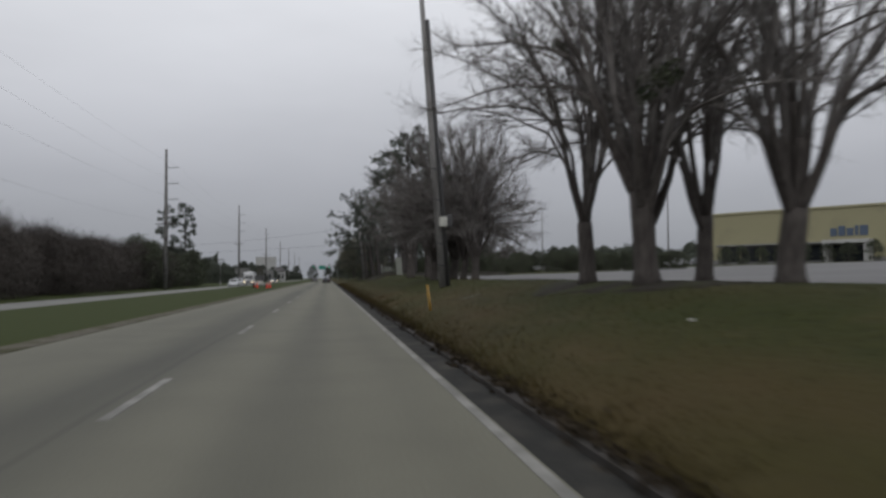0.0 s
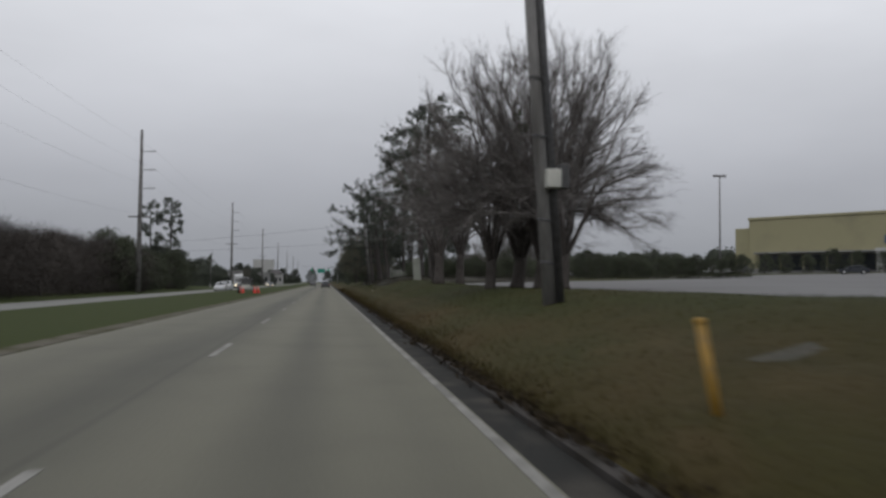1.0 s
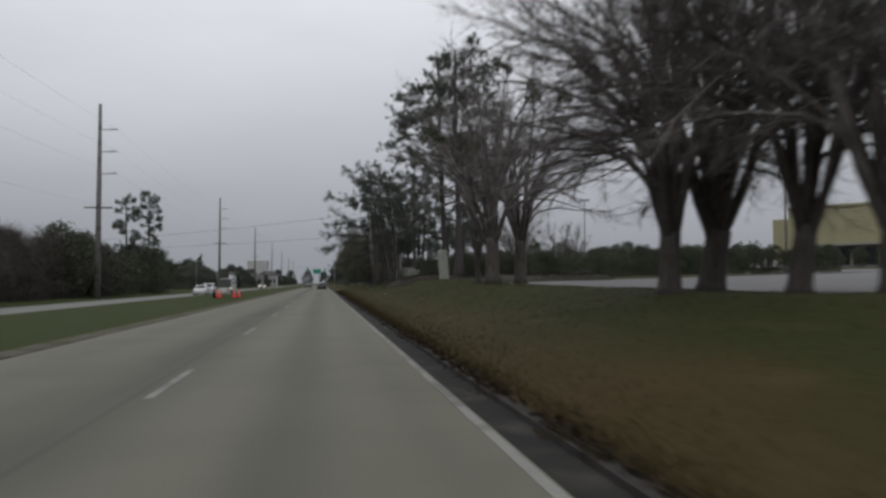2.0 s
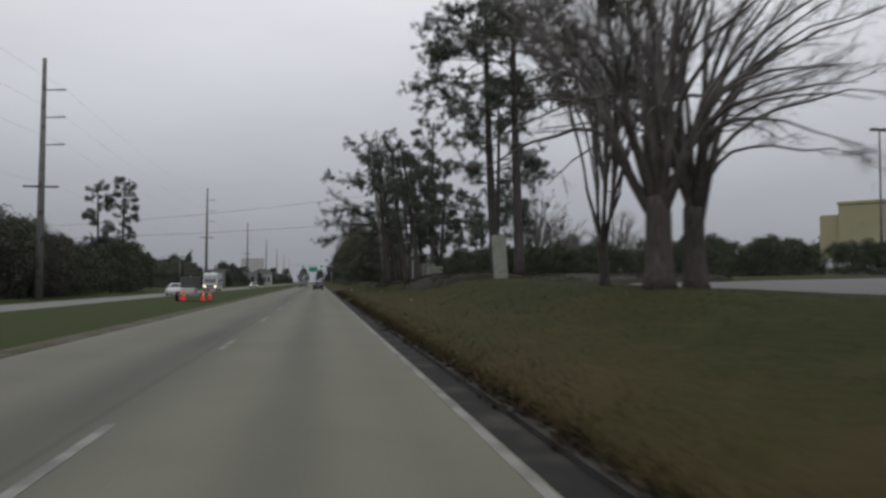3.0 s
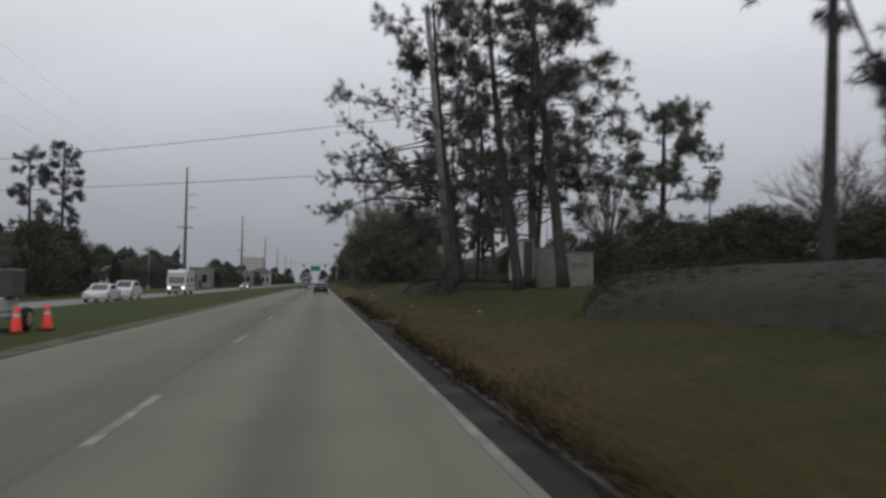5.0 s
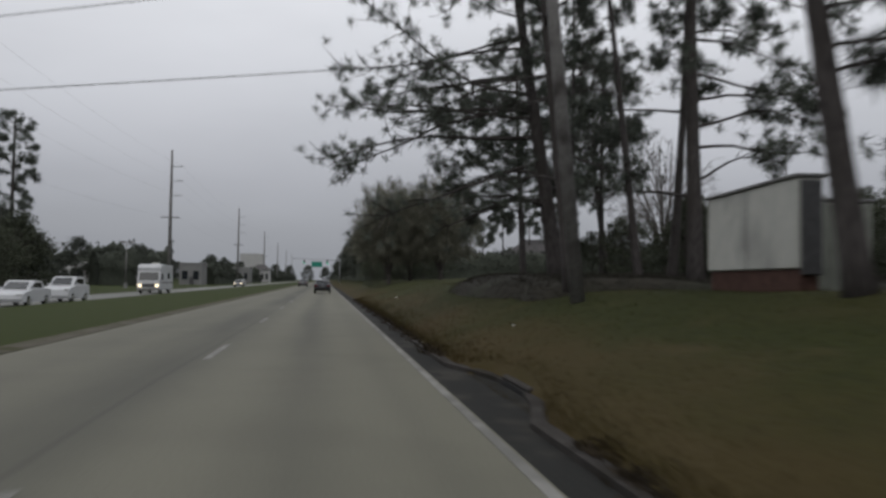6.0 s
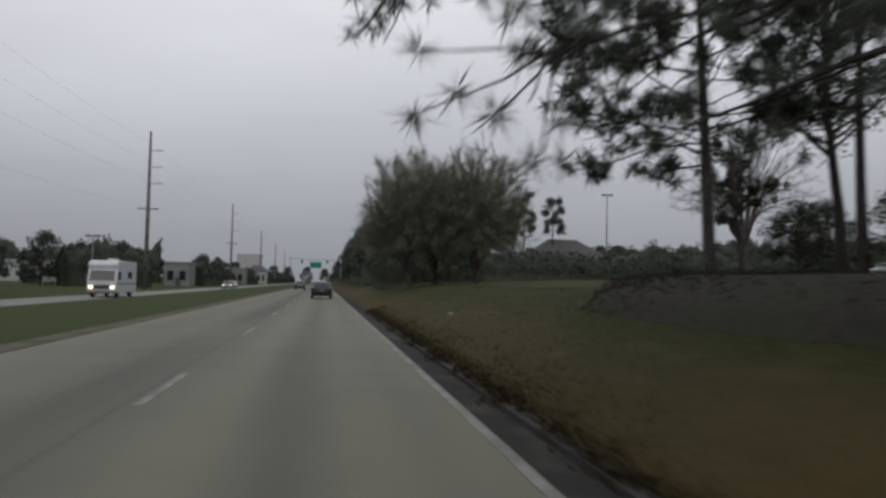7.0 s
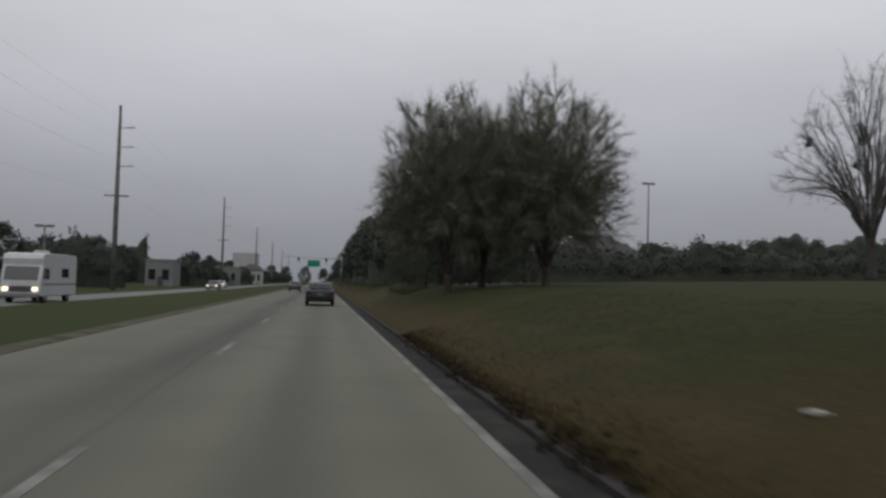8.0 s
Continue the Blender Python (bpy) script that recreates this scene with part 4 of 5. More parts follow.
def kerb_debris():
    """Dead leaves and soil that have gathered along the kerb and spill over it in uneven drifts."""
    rng = np.random.default_rng(9)
    n = 26000
    y = rng.uniform(2, 160, n)
    drift = np.array([max(0.0, 0.5 + 0.9 * noise.noise((0.0, v * 0.55, 2.0)) + 0.5 * noise.noise((3.0, v * 1.9, 0.0))) for v in y])
    keep = (rng.uniform(size=n) < drift) & ((y < 109.5) | (y > 117.5))
    y, drift = y[keep], drift[keep]
    x = 2.30 + rng.normal(0, 0.07, len(y)) * (0.5 + drift) - 0.10 * drift * rng.uniform(size=len(y))
    z = np.where(x > 2.30, np.interp(x, [2.30, 2.7], [0.05, 0.22]), np.where(x > 2.12, 0.048, -0.018)) + rng.uniform(0.0, 0.02, len(y))
    tagged(new("leaf_litter", tri_mesh("leaf_litter", leaves(rng, np.stack([x, y, z], 1), 2, 0.03, 0.06), DEAD_LEAF)), "dead brown leaves and soil along the kerb", "leaf litter", kind="stuff")


kerb_debris()


# ---- poles and wires ----
def transmission_pole(x, y, height):
    z = ground_z(x, y) - 0.3
    root = thing("utility_pole", pose(x, y, z), "tall grey utility pole with stand-off insulator arms", "utility pole", "tall utility poles")
    h = height - z
    part("shaft", Shape().tube([(0, 0, 0), (0, 0, h * 0.5), (0, 0, h)], [0.36, 0.28, 0.17], 12), POLE, root, smooth=True)
    for k in (2.9, 5.4, 7.9):
        arm = part("insulator_arm", Shape().tube([(0.1, 0, h - k), (1.9, 0, h - k + 0.12)], [0.07, 0.05], 6), STEEL, root)
        s = Shape()
        for i in range(6):
            s.tube([(1.0 + 0.15 * i, 0, h - k + 0.055 + 0.01 * i), (1.06 + 0.15 * i, 0, h - k + 0.06 + 0.01 * i)], [0.11, 0.11], 8)
        part("insulator", s, STEEL, arm, "ribbed insulator discs")
    part("crossarm", Shape().box(-1.5, 1.5, -0.22, -0.10, h - 11.8, h - 11.62, 0.02), POLE, root, "lower wooden crossarm")
    return root


POLES = [(-24.4, 9.0, 21.6), (-24.8, 126.3, 21.6), (-26.4, 243.0, 23.5), (-27.1, 358.0, 23.8), (-27.8, 476.0, 23.6), (-28.4, 592, 23.6), (-28.8, 710, 23.6), (-29.2, 830, 23.6)]
for p in POLES:
    transmission_pole(*p)


def wire(a, b, sag, r=0.014):
    pts = []
    for i in range(15):
        f = i / 14
        p = Vector(a).lerp(Vector(b), f)
        p.z -= 4 * sag * f * (1 - f)
        pts.append(p)
    s = Shape().tube(pts, [r] * 15, 5)
    tagged(new("overhead_wire", s.mesh("overhead_wire", WIRE)), "thin dark sagging overhead wire", "wire", "overhead wires")


for (x0, y0, h0), (x1, y1, h1) in zip(POLES[:-1], POLES[1:]):
    for dx, dz in ((1.9, -2.8), (1.9, -5.3), (1.9, -7.8), (1.4, -11.6)):
        wire((x0 + dx, y0, h0 + dz), (x1 + dx, y1, h1 + dz), 1.4, 0.006)


def roadside_pole(x, y, top, height, fitted):
    """A leaning distribution pole near the kerb; fitted: with a riser pipe and two boxes."""
    z = ground_z(x, y) - 0.25
    dx, dy = top
    h = height
    at = lambda k, ox=0.0, oy=0.0: (dx * k / h + ox, dy * k / h + oy, k)
    root = thing("leaning_pole", pose(x, y, z), "weathered utility pole leaning towards the road", "utility pole", "roadside poles")
    part("shaft", Shape().tube([at(0), at(h * 0.5), at(h)], [0.17, 0.145, 0.11], 12), PALE_POLE if fitted else POLE, root, smooth=True)
    if fitted:
        part("riser_pipe", Shape().tube([at(0, 0.24, -0.06), at(h * 0.5, 0.22, -0.06), at(h - 1.5, 0.19, -0.05)], [0.10, 0.10, 0.09], 10), DARK_POLE, root, "dark riser pipe strapped to the pole", smooth=True)
        b = at(3.22)
        part("meter_box", Shape().box(b[0] + 0.02, b[0] + 0.36, b[1] - 0.42, b[1] - 0.14, b[2] - 0.24, b[2] + 0.20, 0.02), WHITE, root, "pale grey meter box")
        part("control_box", Shape().box(b[0] + 0.37, b[0] + 0.60, b[1] - 0.30, b[1] + 0.05, b[2] - 0.24, b[2] + 0.34, 0.02), DARK_POLE, root, "dark control box")
        for k in (1.2, 2.2, 4.2, 5.6):
            q = at(k)
            part("strap", Shape().tube([(q[0], q[1] - 0.02, k), (q[0] + 0.01, q[1] - 0.02, k + 0.05)], [0.185, 0.185], 10), DARK_POLE, root)
    return root


roadside_pole(5.32, 34.9, (-0.98, 0.0), 14.0, True)
roadside_pole(5.70, 119.8, (-1.30, -0.2), 13.0, False)
wire((-24.8, 126.2, 6.25), (5.0, 119.9, 9.15), 0.25, 0.013)
wire((-24.8, 126.2, 5.15), (5.2, 119.9, 6.70), 0.15, 0.013)


def yellow_marker(x, y):
    z = ground_z(x, y)
    root = thing("marker_post", pose(x, y, z - 0.1, -10, -6, 0), "leaning faded yellow marker post in the grass", "marker post")
    part("post", Shape().tube([(0, 0, 0), (0, 0, 0.84)], [0.040, 0.038], 10), YELLOW, root, smooth=True)
    part("cap", Shape().tube([(0, 0, 0.835), (0, 0, 0.865), (0, 0, 0.885)], [0.045, 0.045, 0.02], 10), YELLOW, root)


yellow_marker(3.14, 22.72)


def leaning_board(x, y):
    root = thing("sign_board", pose(x, y, ground_z(x, y) - 0.05, 3, -6, 14), "blank pale board standing tilted on the grass", "board")
    part("panel", Shape().box(-0.34, 0.34, -0.02, 0.02, 0.0, 2.0, 0.008), PALE_BOARD, root)
    for k in (-0.22, 0.22):
        part("stake", Shape().box(k - 0.04, k + 0.04, 0.022, 0.09, -0.25, 1.75, 0.008), BARK, root)


leaning_board(7.9, 84.8)


def small_flat(name, x, y, sx, sy, material, label, category, turn=20):
    """A crumpled scrap or a slab that lies on the grass."""
    rng = random.Random(x * 7 + y)
    s = Shape()
    for j in range(4):
        for i in range(4):
            s.v.append(((i / 3 - 0.5) * sx + rng.gauss(0, 0.01), (j / 3 - 0.5) * sy + rng.gauss(0, 0.01), 0.03 + abs(rng.gauss(0, 0.2)) * min(sx, sy) * 0.3))
    s.f += [(4 * j + i, 4 * j + i + 1, 4 * j + i + 5, 4 * j + i + 4) for j in range(3) for i in range(3)]
    ob = new(name, s.mesh(name, material))
    ob.matrix_basis = pose(x, y, ground_z(x, y), 0, 0, turn)
    mod = ob.modifiers.new("thick", "SOLIDIFY")
    mod.thickness = 0.03
    return tagged(ob, label, category)


SCRAP = "small white scrap of litter on the grass"
for x, y, w, t in ((4.70, 9.06, 0.10, 40), (3.76, 143.36, 0.16, 5), (3.80, 118.2, 0.08, 60), (4.46, 107.4, 0.10, 75), (4.11, 86.25, 0.07, 10)):
    small_flat("litter", x, y, w, 0.6 * w, LITTER, SCRAP, "litter", t)
slab = new("valve_cover", Shape().box(-0.40, 0.40, -0.24, 0.24, -0.05, 0.02, 0.012).mesh("valve_cover", SLAB))
slab.matrix_basis = pose(4.6, 24.0, ground_z(4.6, 24.0) - 0.01, 0, -13, 6)
tagged(slab, "weathered concrete cover slab in the grass", "slab")


# ---- storage boxes by the pines ----
def storage_box(x, y, turn, length, depth, height, base, label, end=DARK_POLE, end_label="end panel darkened as a shaded side"):
    root = thing("storage_box", pose(x, y, ground_z(x, y) - 0.05, 0, 0, turn), label, "storage box", "storage boxes")
    part("base", Shape().box(0.06, depth - 0.06, 0.05, length - 0.05, 0, base, 0.02), BROWN, root, "dark brown skirting base")
    part("body", Shape().box(0, depth, 0, length, base, height, 0.025), WHITE, root)
    # The default dark end puts the shade of that side into its colour.
    part("end_panel", Shape().box(0.05, depth - 0.05, -0.06, 0.0, max(0.02, base - 0.1), height - 0.05, 0.015), end, root, end_label)
    part("lid", Shape().box(-0.05, depth + 0.05, -0.05, length + 0.05, height, height + 0.06, 0.015), GREY_WALL, root)
    part("seam", Shape().box(-0.010, 0.002, length / 2 - 0.008, length / 2 + 0.008, base + 0.02, height - 0.02), GREY_WALL, root)
    return root


storage_box(7.5, 114.3, -6, 3.75, 0.45, 1.90, 0.42, "white storage box on a dark brown base under pines")
storage_box(8.25, 115.1, -4, 1.9, 1.15, 1.62, 0.06, "pale storage box standing between two others under pines", PALE_BOARD, "pale door panel")
third = storage_box(8.55, 112.7, -4, 0.95, 1.15, 1.30, 0.06, "low pale storage box with a lettered door under pines", PALE_BOARD, "pale door panel")
part("lettering", Shape().box(0.36, 1.02, -0.08, -0.064, 0.88, 0.98), GREY_WALL, third, "unreadable grey lettering bar")
for z in (0.28, 0.92):
    part("hinge", Shape().box(0.02, 0.09, -0.09, -0.062, z - 0.07, z + 0.07, 0.01), DARK_POLE, third, "dark door hinge")


# ---- vehicles ----
def wheel(parent, x, y, r, w=0.2):
    s = Shape().tube([(x - w / 2, y, r), (x - w / 2 + 0.03, y, r), (x + w / 2 - 0.03, y, r), (x + w / 2, y, r)], [r - 0.03, r, r, r - 0.03], 18)
    tyre = part("wheel", s, RUBBER, parent, smooth=False)
    part("rim", Shape().tube([(x - w / 2 - 0.008, y, r), (x + w / 2 + 0.008, y, r)], [r * 0.62, r * 0.62], 12), CHROME, tyre, "dull alloy rim")


def car(x, y, z, heading, paint, label, suv=False, lit=False):
    """A car that heads along its own +y. The body is drawn in side view and rounded across."""
    root = thing("car", pose(x, y, z, 0, 0, heading), label, "car", "cars on the road")
    k = 0.16 if suv else 0.0
    lower = [(-2.28, 0.42), (-2.33, 0.62), (-2.30, 0.90 + k), (-2.20, 0.98 + k), (-1.45, 1.02 + k), (0.95, 0.96 + k), (1.95, 0.82 + k), (2.25, 0.68 + k), (2.30, 0.45), (2.20, 0.26), (-2.18, 0.26)]
    part("body", Shape().prism(lower, -0.88, 0.88, 0.07), paint, root)
    roof_h = 1.46 + (0.25 if suv else 0.0)
    back = -2.05 if suv else -1.72
    cabin = [(back, 0.98 + k), (back + 0.55, roof_h - 0.06), (back + 0.85, roof_h), (0.10, roof_h), (0.30, roof_h - 0.05), (1.10, 0.95 + k)]
    part("cabin", Shape().prism(cabin, -0.74, 0.74, 0.09), paint, root)
    rear = Shape()
    rear.v += [(-0.60, back + 0.10, 1.05 + k), (0.60, back + 0.10, 1.05 + k), (0.54, back + 0.47, roof_h - 0.12), (-0.54, back + 0.47, roof_h - 0.12)]
    rear.v += [(a, b - 0.03, c + 0.03) for a, b, c in rear.v]
    rear.f += [(4, 5, 6, 7), (3, 2, 1, 0), (0, 1, 5, 4), (1, 2, 6, 5), (2, 3, 7, 6), (3, 0, 4, 7)]
    part("rear_window", rear, DARK_GLASS, root, "dark rear window")
    front = Shape()
    front.v += [(-0.60, 1.02, 1.02 + k), (0.60, 1.02, 1.02 + k), (0.54, 0.36, roof_h - 0.10), (-0.54, 0.36, roof_h - 0.10)]
    front.v += [(a, b + 0.03, c + 0.03) for a, b, c in front.v]
    front.f += [(7, 6, 5, 4), (0, 1, 2, 3), (4, 5, 1, 0), (5, 6, 2, 1), (6, 7, 3, 2), (7, 4, 0, 3)]
    part("windscreen", front, DARK_GLASS, root, "dark windscreen")
    for s in (-1, 1):
        a, b = sorted((s * 0.70, s * 0.752))
        part("side_window", Shape().prism([(back + 0.62, 1.04 + k), (back + 0.80, roof_h - 0.13), (0.02, roof_h - 0.12), (0.68, 1.04 + k)], a, b), DARK_GLASS, root, "dark side window")
        c = s * 0.66
        part("tail_lamp", Shape().box(c - 0.19, c + 0.19, -2.34, -2.22, 0.72 + k, 0.90 + k, 0.02), RED_LAMP, root, "red tail lamp")
        part("headlight", Shape().box(c - 0.17, c + 0.17, 2.10, 2.27, 0.60 + k, 0.74 + k, 0.02), HEADLAMP if lit else CHROME, root, "lit headlight" if lit else "")
        part("mirror", Shape().box(min(s * 0.86, s * 1.0), max(s * 0.86, s * 1.0), 0.62, 0.74, 0.98 + k, 1.10 + k, 0.02), paint, root)
        for yy in (-1.42, 1.38):
            wheel(root, s * 0.79, yy, 0.32)
    part("rear_bumper", Shape().box(-0.84, 0.84, -2.37, -2.2, 0.34, 0.56, 0.04), RUBBER, root, "dark lower rear bumper")
    part("number_plate", Shape().box(-0.16, 0.16, -2.375, -2.33, 0.66, 0.78, 0.005), GREY_WALL, root, "blank number plate")
    return root


car(-0.15, 189.0, 0.0, 0, DARK_CAR, "dark blue-grey saloon car driving ahead in the lane")
car(-3.9, 255.0, 0.0, 0, GREY_CAR, "grey saloon car further ahead in the other lane")
car(-0.2, 330.0, 0.0, 0, WHITE_CAR, "white car far ahead on the road", True)
car(-17.2, 151.0, -0.28, 180, WHITE_CAR, "white saloon car on the opposite carriageway", False, False)
car(-17.4, 159.5, -0.28, 180, WHITE_CAR, "white tall car following another on the opposite carriageway", True, False)
car(-17.2, 268.0, -0.28, 180, GREY_CAR, "grey car far off on the opposite carriageway", False, True)
car(-20.0, 300.0, -0.28, 180, WHITE_CAR, "white car far off on the opposite carriageway", False, True)


def motorhome(x, y, z):
    """A boxy white motorhome that heads towards -y."""
    root = thing("motorhome", pose(x, y, z, 0, 0, 180), "boxy white motorhome with lit headlights, opposite carriageway", "motorhome")
    side = [(-3.6, 0.45), (-3.65, 0.9), (-3.6, 3.0), (-3.4, 3.12), (2.3, 3.12), (2.95, 3.02), (3.1, 2.75), (3.05, 2.35), (3.35, 1.3), (3.42, 0.55), (3.3, 0.42)]
    part("body", Shape().prism(side, -1.18, 1.18, 0.06), WHITE_CAR, root)
    part("windscreen", Shape().prism([(3.02, 1.42), (2.92, 2.28), (3.10, 2.26), (3.36, 1.42)], -0.98, 0.98), DARK_GLASS, root, "wide dark windscreen")
    part("grille", Shape().box(-0.62, 0.62, 3.36, 3.45, 0.70, 1.05, 0.02), DARK_POLE, root, "dark grille")
    part("bumper", Shape().box(-1.16, 1.16, 3.3, 3.52, 0.36, 0.62, 0.04), GREY_WALL, root)
    for s in (-1, 1):
        part("headlight", Shape().box(s * 0.86 - 0.15, s * 0.86 + 0.15, 3.36, 3.47, 0.74, 0.98, 0.03), HEADLAMP, root, "lit headlight")
        part("mirror", Shape().box(min(s * 1.2, s * 1.42), max(s * 1.2, s * 1.42), 2.9, 3.02, 1.5, 1.95, 0.03), DARK_POLE, root)
        part("cab_window", Shape().box(min(s * 1.17, s * 1.19), max(s * 1.17, s * 1.19), 1.9, 2.85, 1.5, 2.15), DARK_GLASS, root, "dark side window")
        part("living_window", Shape().box(min(s * 1.17, s * 1.19), max(s * 1.17, s * 1.19), -1.9, -0.5, 1.6, 2.2), DARK_GLASS, root, "dark side window")
        part("stripe", Shape().box(min(s * 1.182, s * 1.188), max(s * 1.182, s * 1.188), -3.5, 3.0, 1.1, 1.22), GREY_WALL, root)
        for yy in (-2.1, 2.3):
            wheel(root, s * 0.98, yy, 0.42, 0.26)
    part("roof_unit", Shape().box(-0.35, 0.35, -0.6, 0.4, 3.12, 3.34, 0.05), WHITE, root, "roof air-conditioning unit")


motorhome(-18.3, 192.5, -0.28)


# ---- road works in the median ----
def traffic_cone(x, y):
    root = thing("traffic_cone", pose(x, y, ground_z(x, y)), "bright orange traffic cone on the median", "traffic cone", "cones in the median")
    part("base", Shape().box(-0.19, 0.19, -0.19, 0.19, 0, 0.04, 0.012), RUBBER, root)
    part("cone", Shape().tube([(0, 0, 0.035), (0, 0, 0.10), (0, 0, 0.68), (0, 0, 0.71)], [0.17, 0.15, 0.06, 0.04], 14), ORANGE, root, smooth=True)
    part("band", Shape().tube([(0, 0, 0.44), (0, 0, 0.52)], [0.104, 0.090], 14), WHITE, root, "white reflective band")


for x, y in ((-9.25, 107.8), (-7.95, 107.7), (-7.71, 109.3), (-9.9, 110.3)):
    traffic_cone(x, y)


def message_trailer(x, y):
    z = ground_z(x, y)
    root = thing("sign_trailer", pose(x, y, z), "towed roadworks sign trailer with a dark board on the median", "sign trailer")
    part("chassis", Shape().box(-0.70, 0.70, -1.0, 0.9, 0.36, 0.50, 0.03), GREY_WALL, root)
    part("battery_box", Shape().box(-0.46, 0.42, -0.9, 0.6, 0.50, 0.93, 0.05), WHITE, root, "white battery box")
    part("control_cabinet", Shape().box(-0.62, 0.62, -0.45, 0.45, 0.93, 1.72, 0.04), DARK_POLE, root, "dark control cabinet")
    part("mast", Shape().box(-0.06, 0.06, -0.06, 0.06, 1.72, 2.6, 0.01), STEEL, root)
    board = part("board", Shape().box(-0.44, 0.44, -0.16, -0.065, 1.80, 2.72, 0.02), SLAB, root, "dull grey-green unlit board")
    for k in (-0.30, 0.0, 0.30):
        part("board_slat", Shape().box(-0.40, 0.40, -0.175, -0.158, 2.24 + k, 2.30 + k), DARK_POLE, board)
    part("drawbar", Shape().box(-0.05, 0.05, 1.1, 2.3, 0.44, 0.54, 0.01), STEEL, root)
    for s in (-1, 1):
        wheel(root, s * 0.86, -0.1, 0.33)


message_trailer(-9.0, 109.0)


# ---- shopping building beyond the parking lot ----
def store():
    ang = math.degrees(math.atan2(-33, 22))
    root = thing("store_building", pose(95.6, 183.7, ground_z(95.6, 183.7) - 0.3, 0, 0, ang), "long cream stucco store with flat roof and dark entrance", "building")
    part("main_wall", Shape().box(0, 90, 0, 50, 0, 12.4, 0.05), STUCCO, root)
    part("parapet", Shape().box(-0.2, 90.2, -0.2, 50.2, 12.4, 13.0, 0.08), STUCCO, root, "cream parapet cap")
    part("side_block", Shape().box(-3.7, 0, 0.8, 40, 0, 10.7, 0.05), STUCCO, root, "lower cream side block")
    part("plinth", Shape().box(0.0, 90.1, -0.12, 0.0, 0, 1.4), GREY_WALL, root, "low grey plinth")
    part("portal", Shape().box(28.0, 29.0, -3, 0, 0, 4.5, 0.05).box(36.4, 37.4, -3, 0, 0, 4.5, 0.05).box(27.8, 37.6, -3.2, 0, 4.5, 5.3, 0.05), WHITE_WALL, root, "white entrance portal")
    part("entrance_door", Shape().box(29.0, 36.4, -0.25, -0.13, 0, 4.3), DARK_GLASS, root, "dark glazed entrance doors")
    part("canopy", Shape().box(2, 27.8, -2.0, 0, 4.6, 5.0, 0.05), GREY_WALL, root)
    for k in range(5):
        part("shop_window", Shape().box(2.6 + 5.0 * k, 7.0 + 5.0 * k, -0.24, -0.13, 0.9, 4.4), DARK_GLASS, root, "dark shop window")
    for k, w, h in ((28.5, 1.4, 1.8), (30.2, 1.5, 2.2), (32.0, 1.4, 1.7), (33.7, 0.7, 2.3), (34.7, 1.7, 2.2)):
        part("letter_shape", Shape().box(k, k + w, -0.18, 0.0, 6.2, 6.2 + h, 0.05), BLUE, root, "plain dark letter shape")


store()


def lamp_post(x, y, height):
    root = thing("lamp_post", pose(x, y, ground_z(x, y)), "tall slim grey parking lot lamp post", "lamp post", "parking lot lamps")
    part("footing", Shape().tube([(0, 0, 0), (0, 0, 0.8)], [0.3, 0.28], 10), GREY_WALL, root)
    part("pole", Shape().tube([(0, 0, 0.8), (0, 0, height)], [0.14, 0.08], 10), POLE, root, smooth=True)
    for s in (-1, 1):
        part("lamp_head", Shape().box(min(s * 0.15, s * 0.95), max(s * 0.15, s * 0.95), -0.25, 0.25, height - 0.15, height + 0.12, 0.04), POLE, root)


lamp_post(55.8, 122.0, 14.8)
lamp_post(47.4, 247.5, 14.8)
lamp_post(52.0, 185.0, 15.0)
lamp_post(100.0, 60.0, 14.8)
lamp_post(-29.8, 227.7, 7.0)


def flat_building(x, y, w, d, h, wall, label, turn=0, roof="flat", windows=5):
    root = thing("building", pose(x, y, ground_z(x, y) - 0.2, 0, 0, turn), label, "building")
    walls = part("wall", Shape().box(0, w, 0, d, 0, h, 0.03), wall, root)
    if roof == "hip":
        s = Shape()
        o = 0.6
        s.v += [(-o, -o, h), (w + o, -o, h), (w + o, d + o, h), (-o, d + o, h), (w * 0.3, d / 2, h + 0.32 * min(w, d)), (w * 0.7, d / 2, h + 0.32 * min(w, d))]
        s.f += [(3, 2, 1, 0), (0, 1, 5, 4), (2, 3, 4, 5), (1, 2, 5), (3, 0, 4)]
        part("roof", s, ROOF, root, "dark hipped shingle roof")
    else:
        part("parapet", Shape().box(-0.15, w + 0.15, -0.15, d + 0.15, h, h + 0.35, 0.05), wall, root)
    for i in range(windows):
        a = w * (i + 0.25) / windows
        win = part("window", Shape().box(a, a + w / windows * 0.5, -0.08, 0.0, h * 0.28, h * 0.68), DARK_GLASS, root, "dark window")
        part("sill", Shape().box(a - 0.1, a + w / windows * 0.5 + 0.1, -0.16, 0.0, h * 0.25, h * 0.28), GREY_WALL, win)
    part("door", Shape().box(w * 0.46, w * 0.46 + 1.1, -0.06, 0.0, 0, 2.1), DARK_POLE, root)
    return root


flat_building(-94, 342, 33.5, 12, 5.5, WHITE_WALL, "long low white building behind the opposite carriageway", 0, "flat", 5)
flat_building(-34.7, 300, 5.2, 9, 5.2, GREY_WALL, "small pale building beside the opposite carriageway", 0, "flat", 2)
flat_building(-36, 395, 9, 12, 5.6, GREY_WALL, "grey building far along the opposite carriageway", 0, "flat", 4)
flat_building(-33, 470, 8, 12, 6.0, WHITE_WALL, "pale building far along the opposite carriageway", 0, "hip", 4)
flat_building(-62, 700, 17, 14, 20.0, WHITE_WALL, "tall pale block far beyond the trees", 0, "flat", 0)
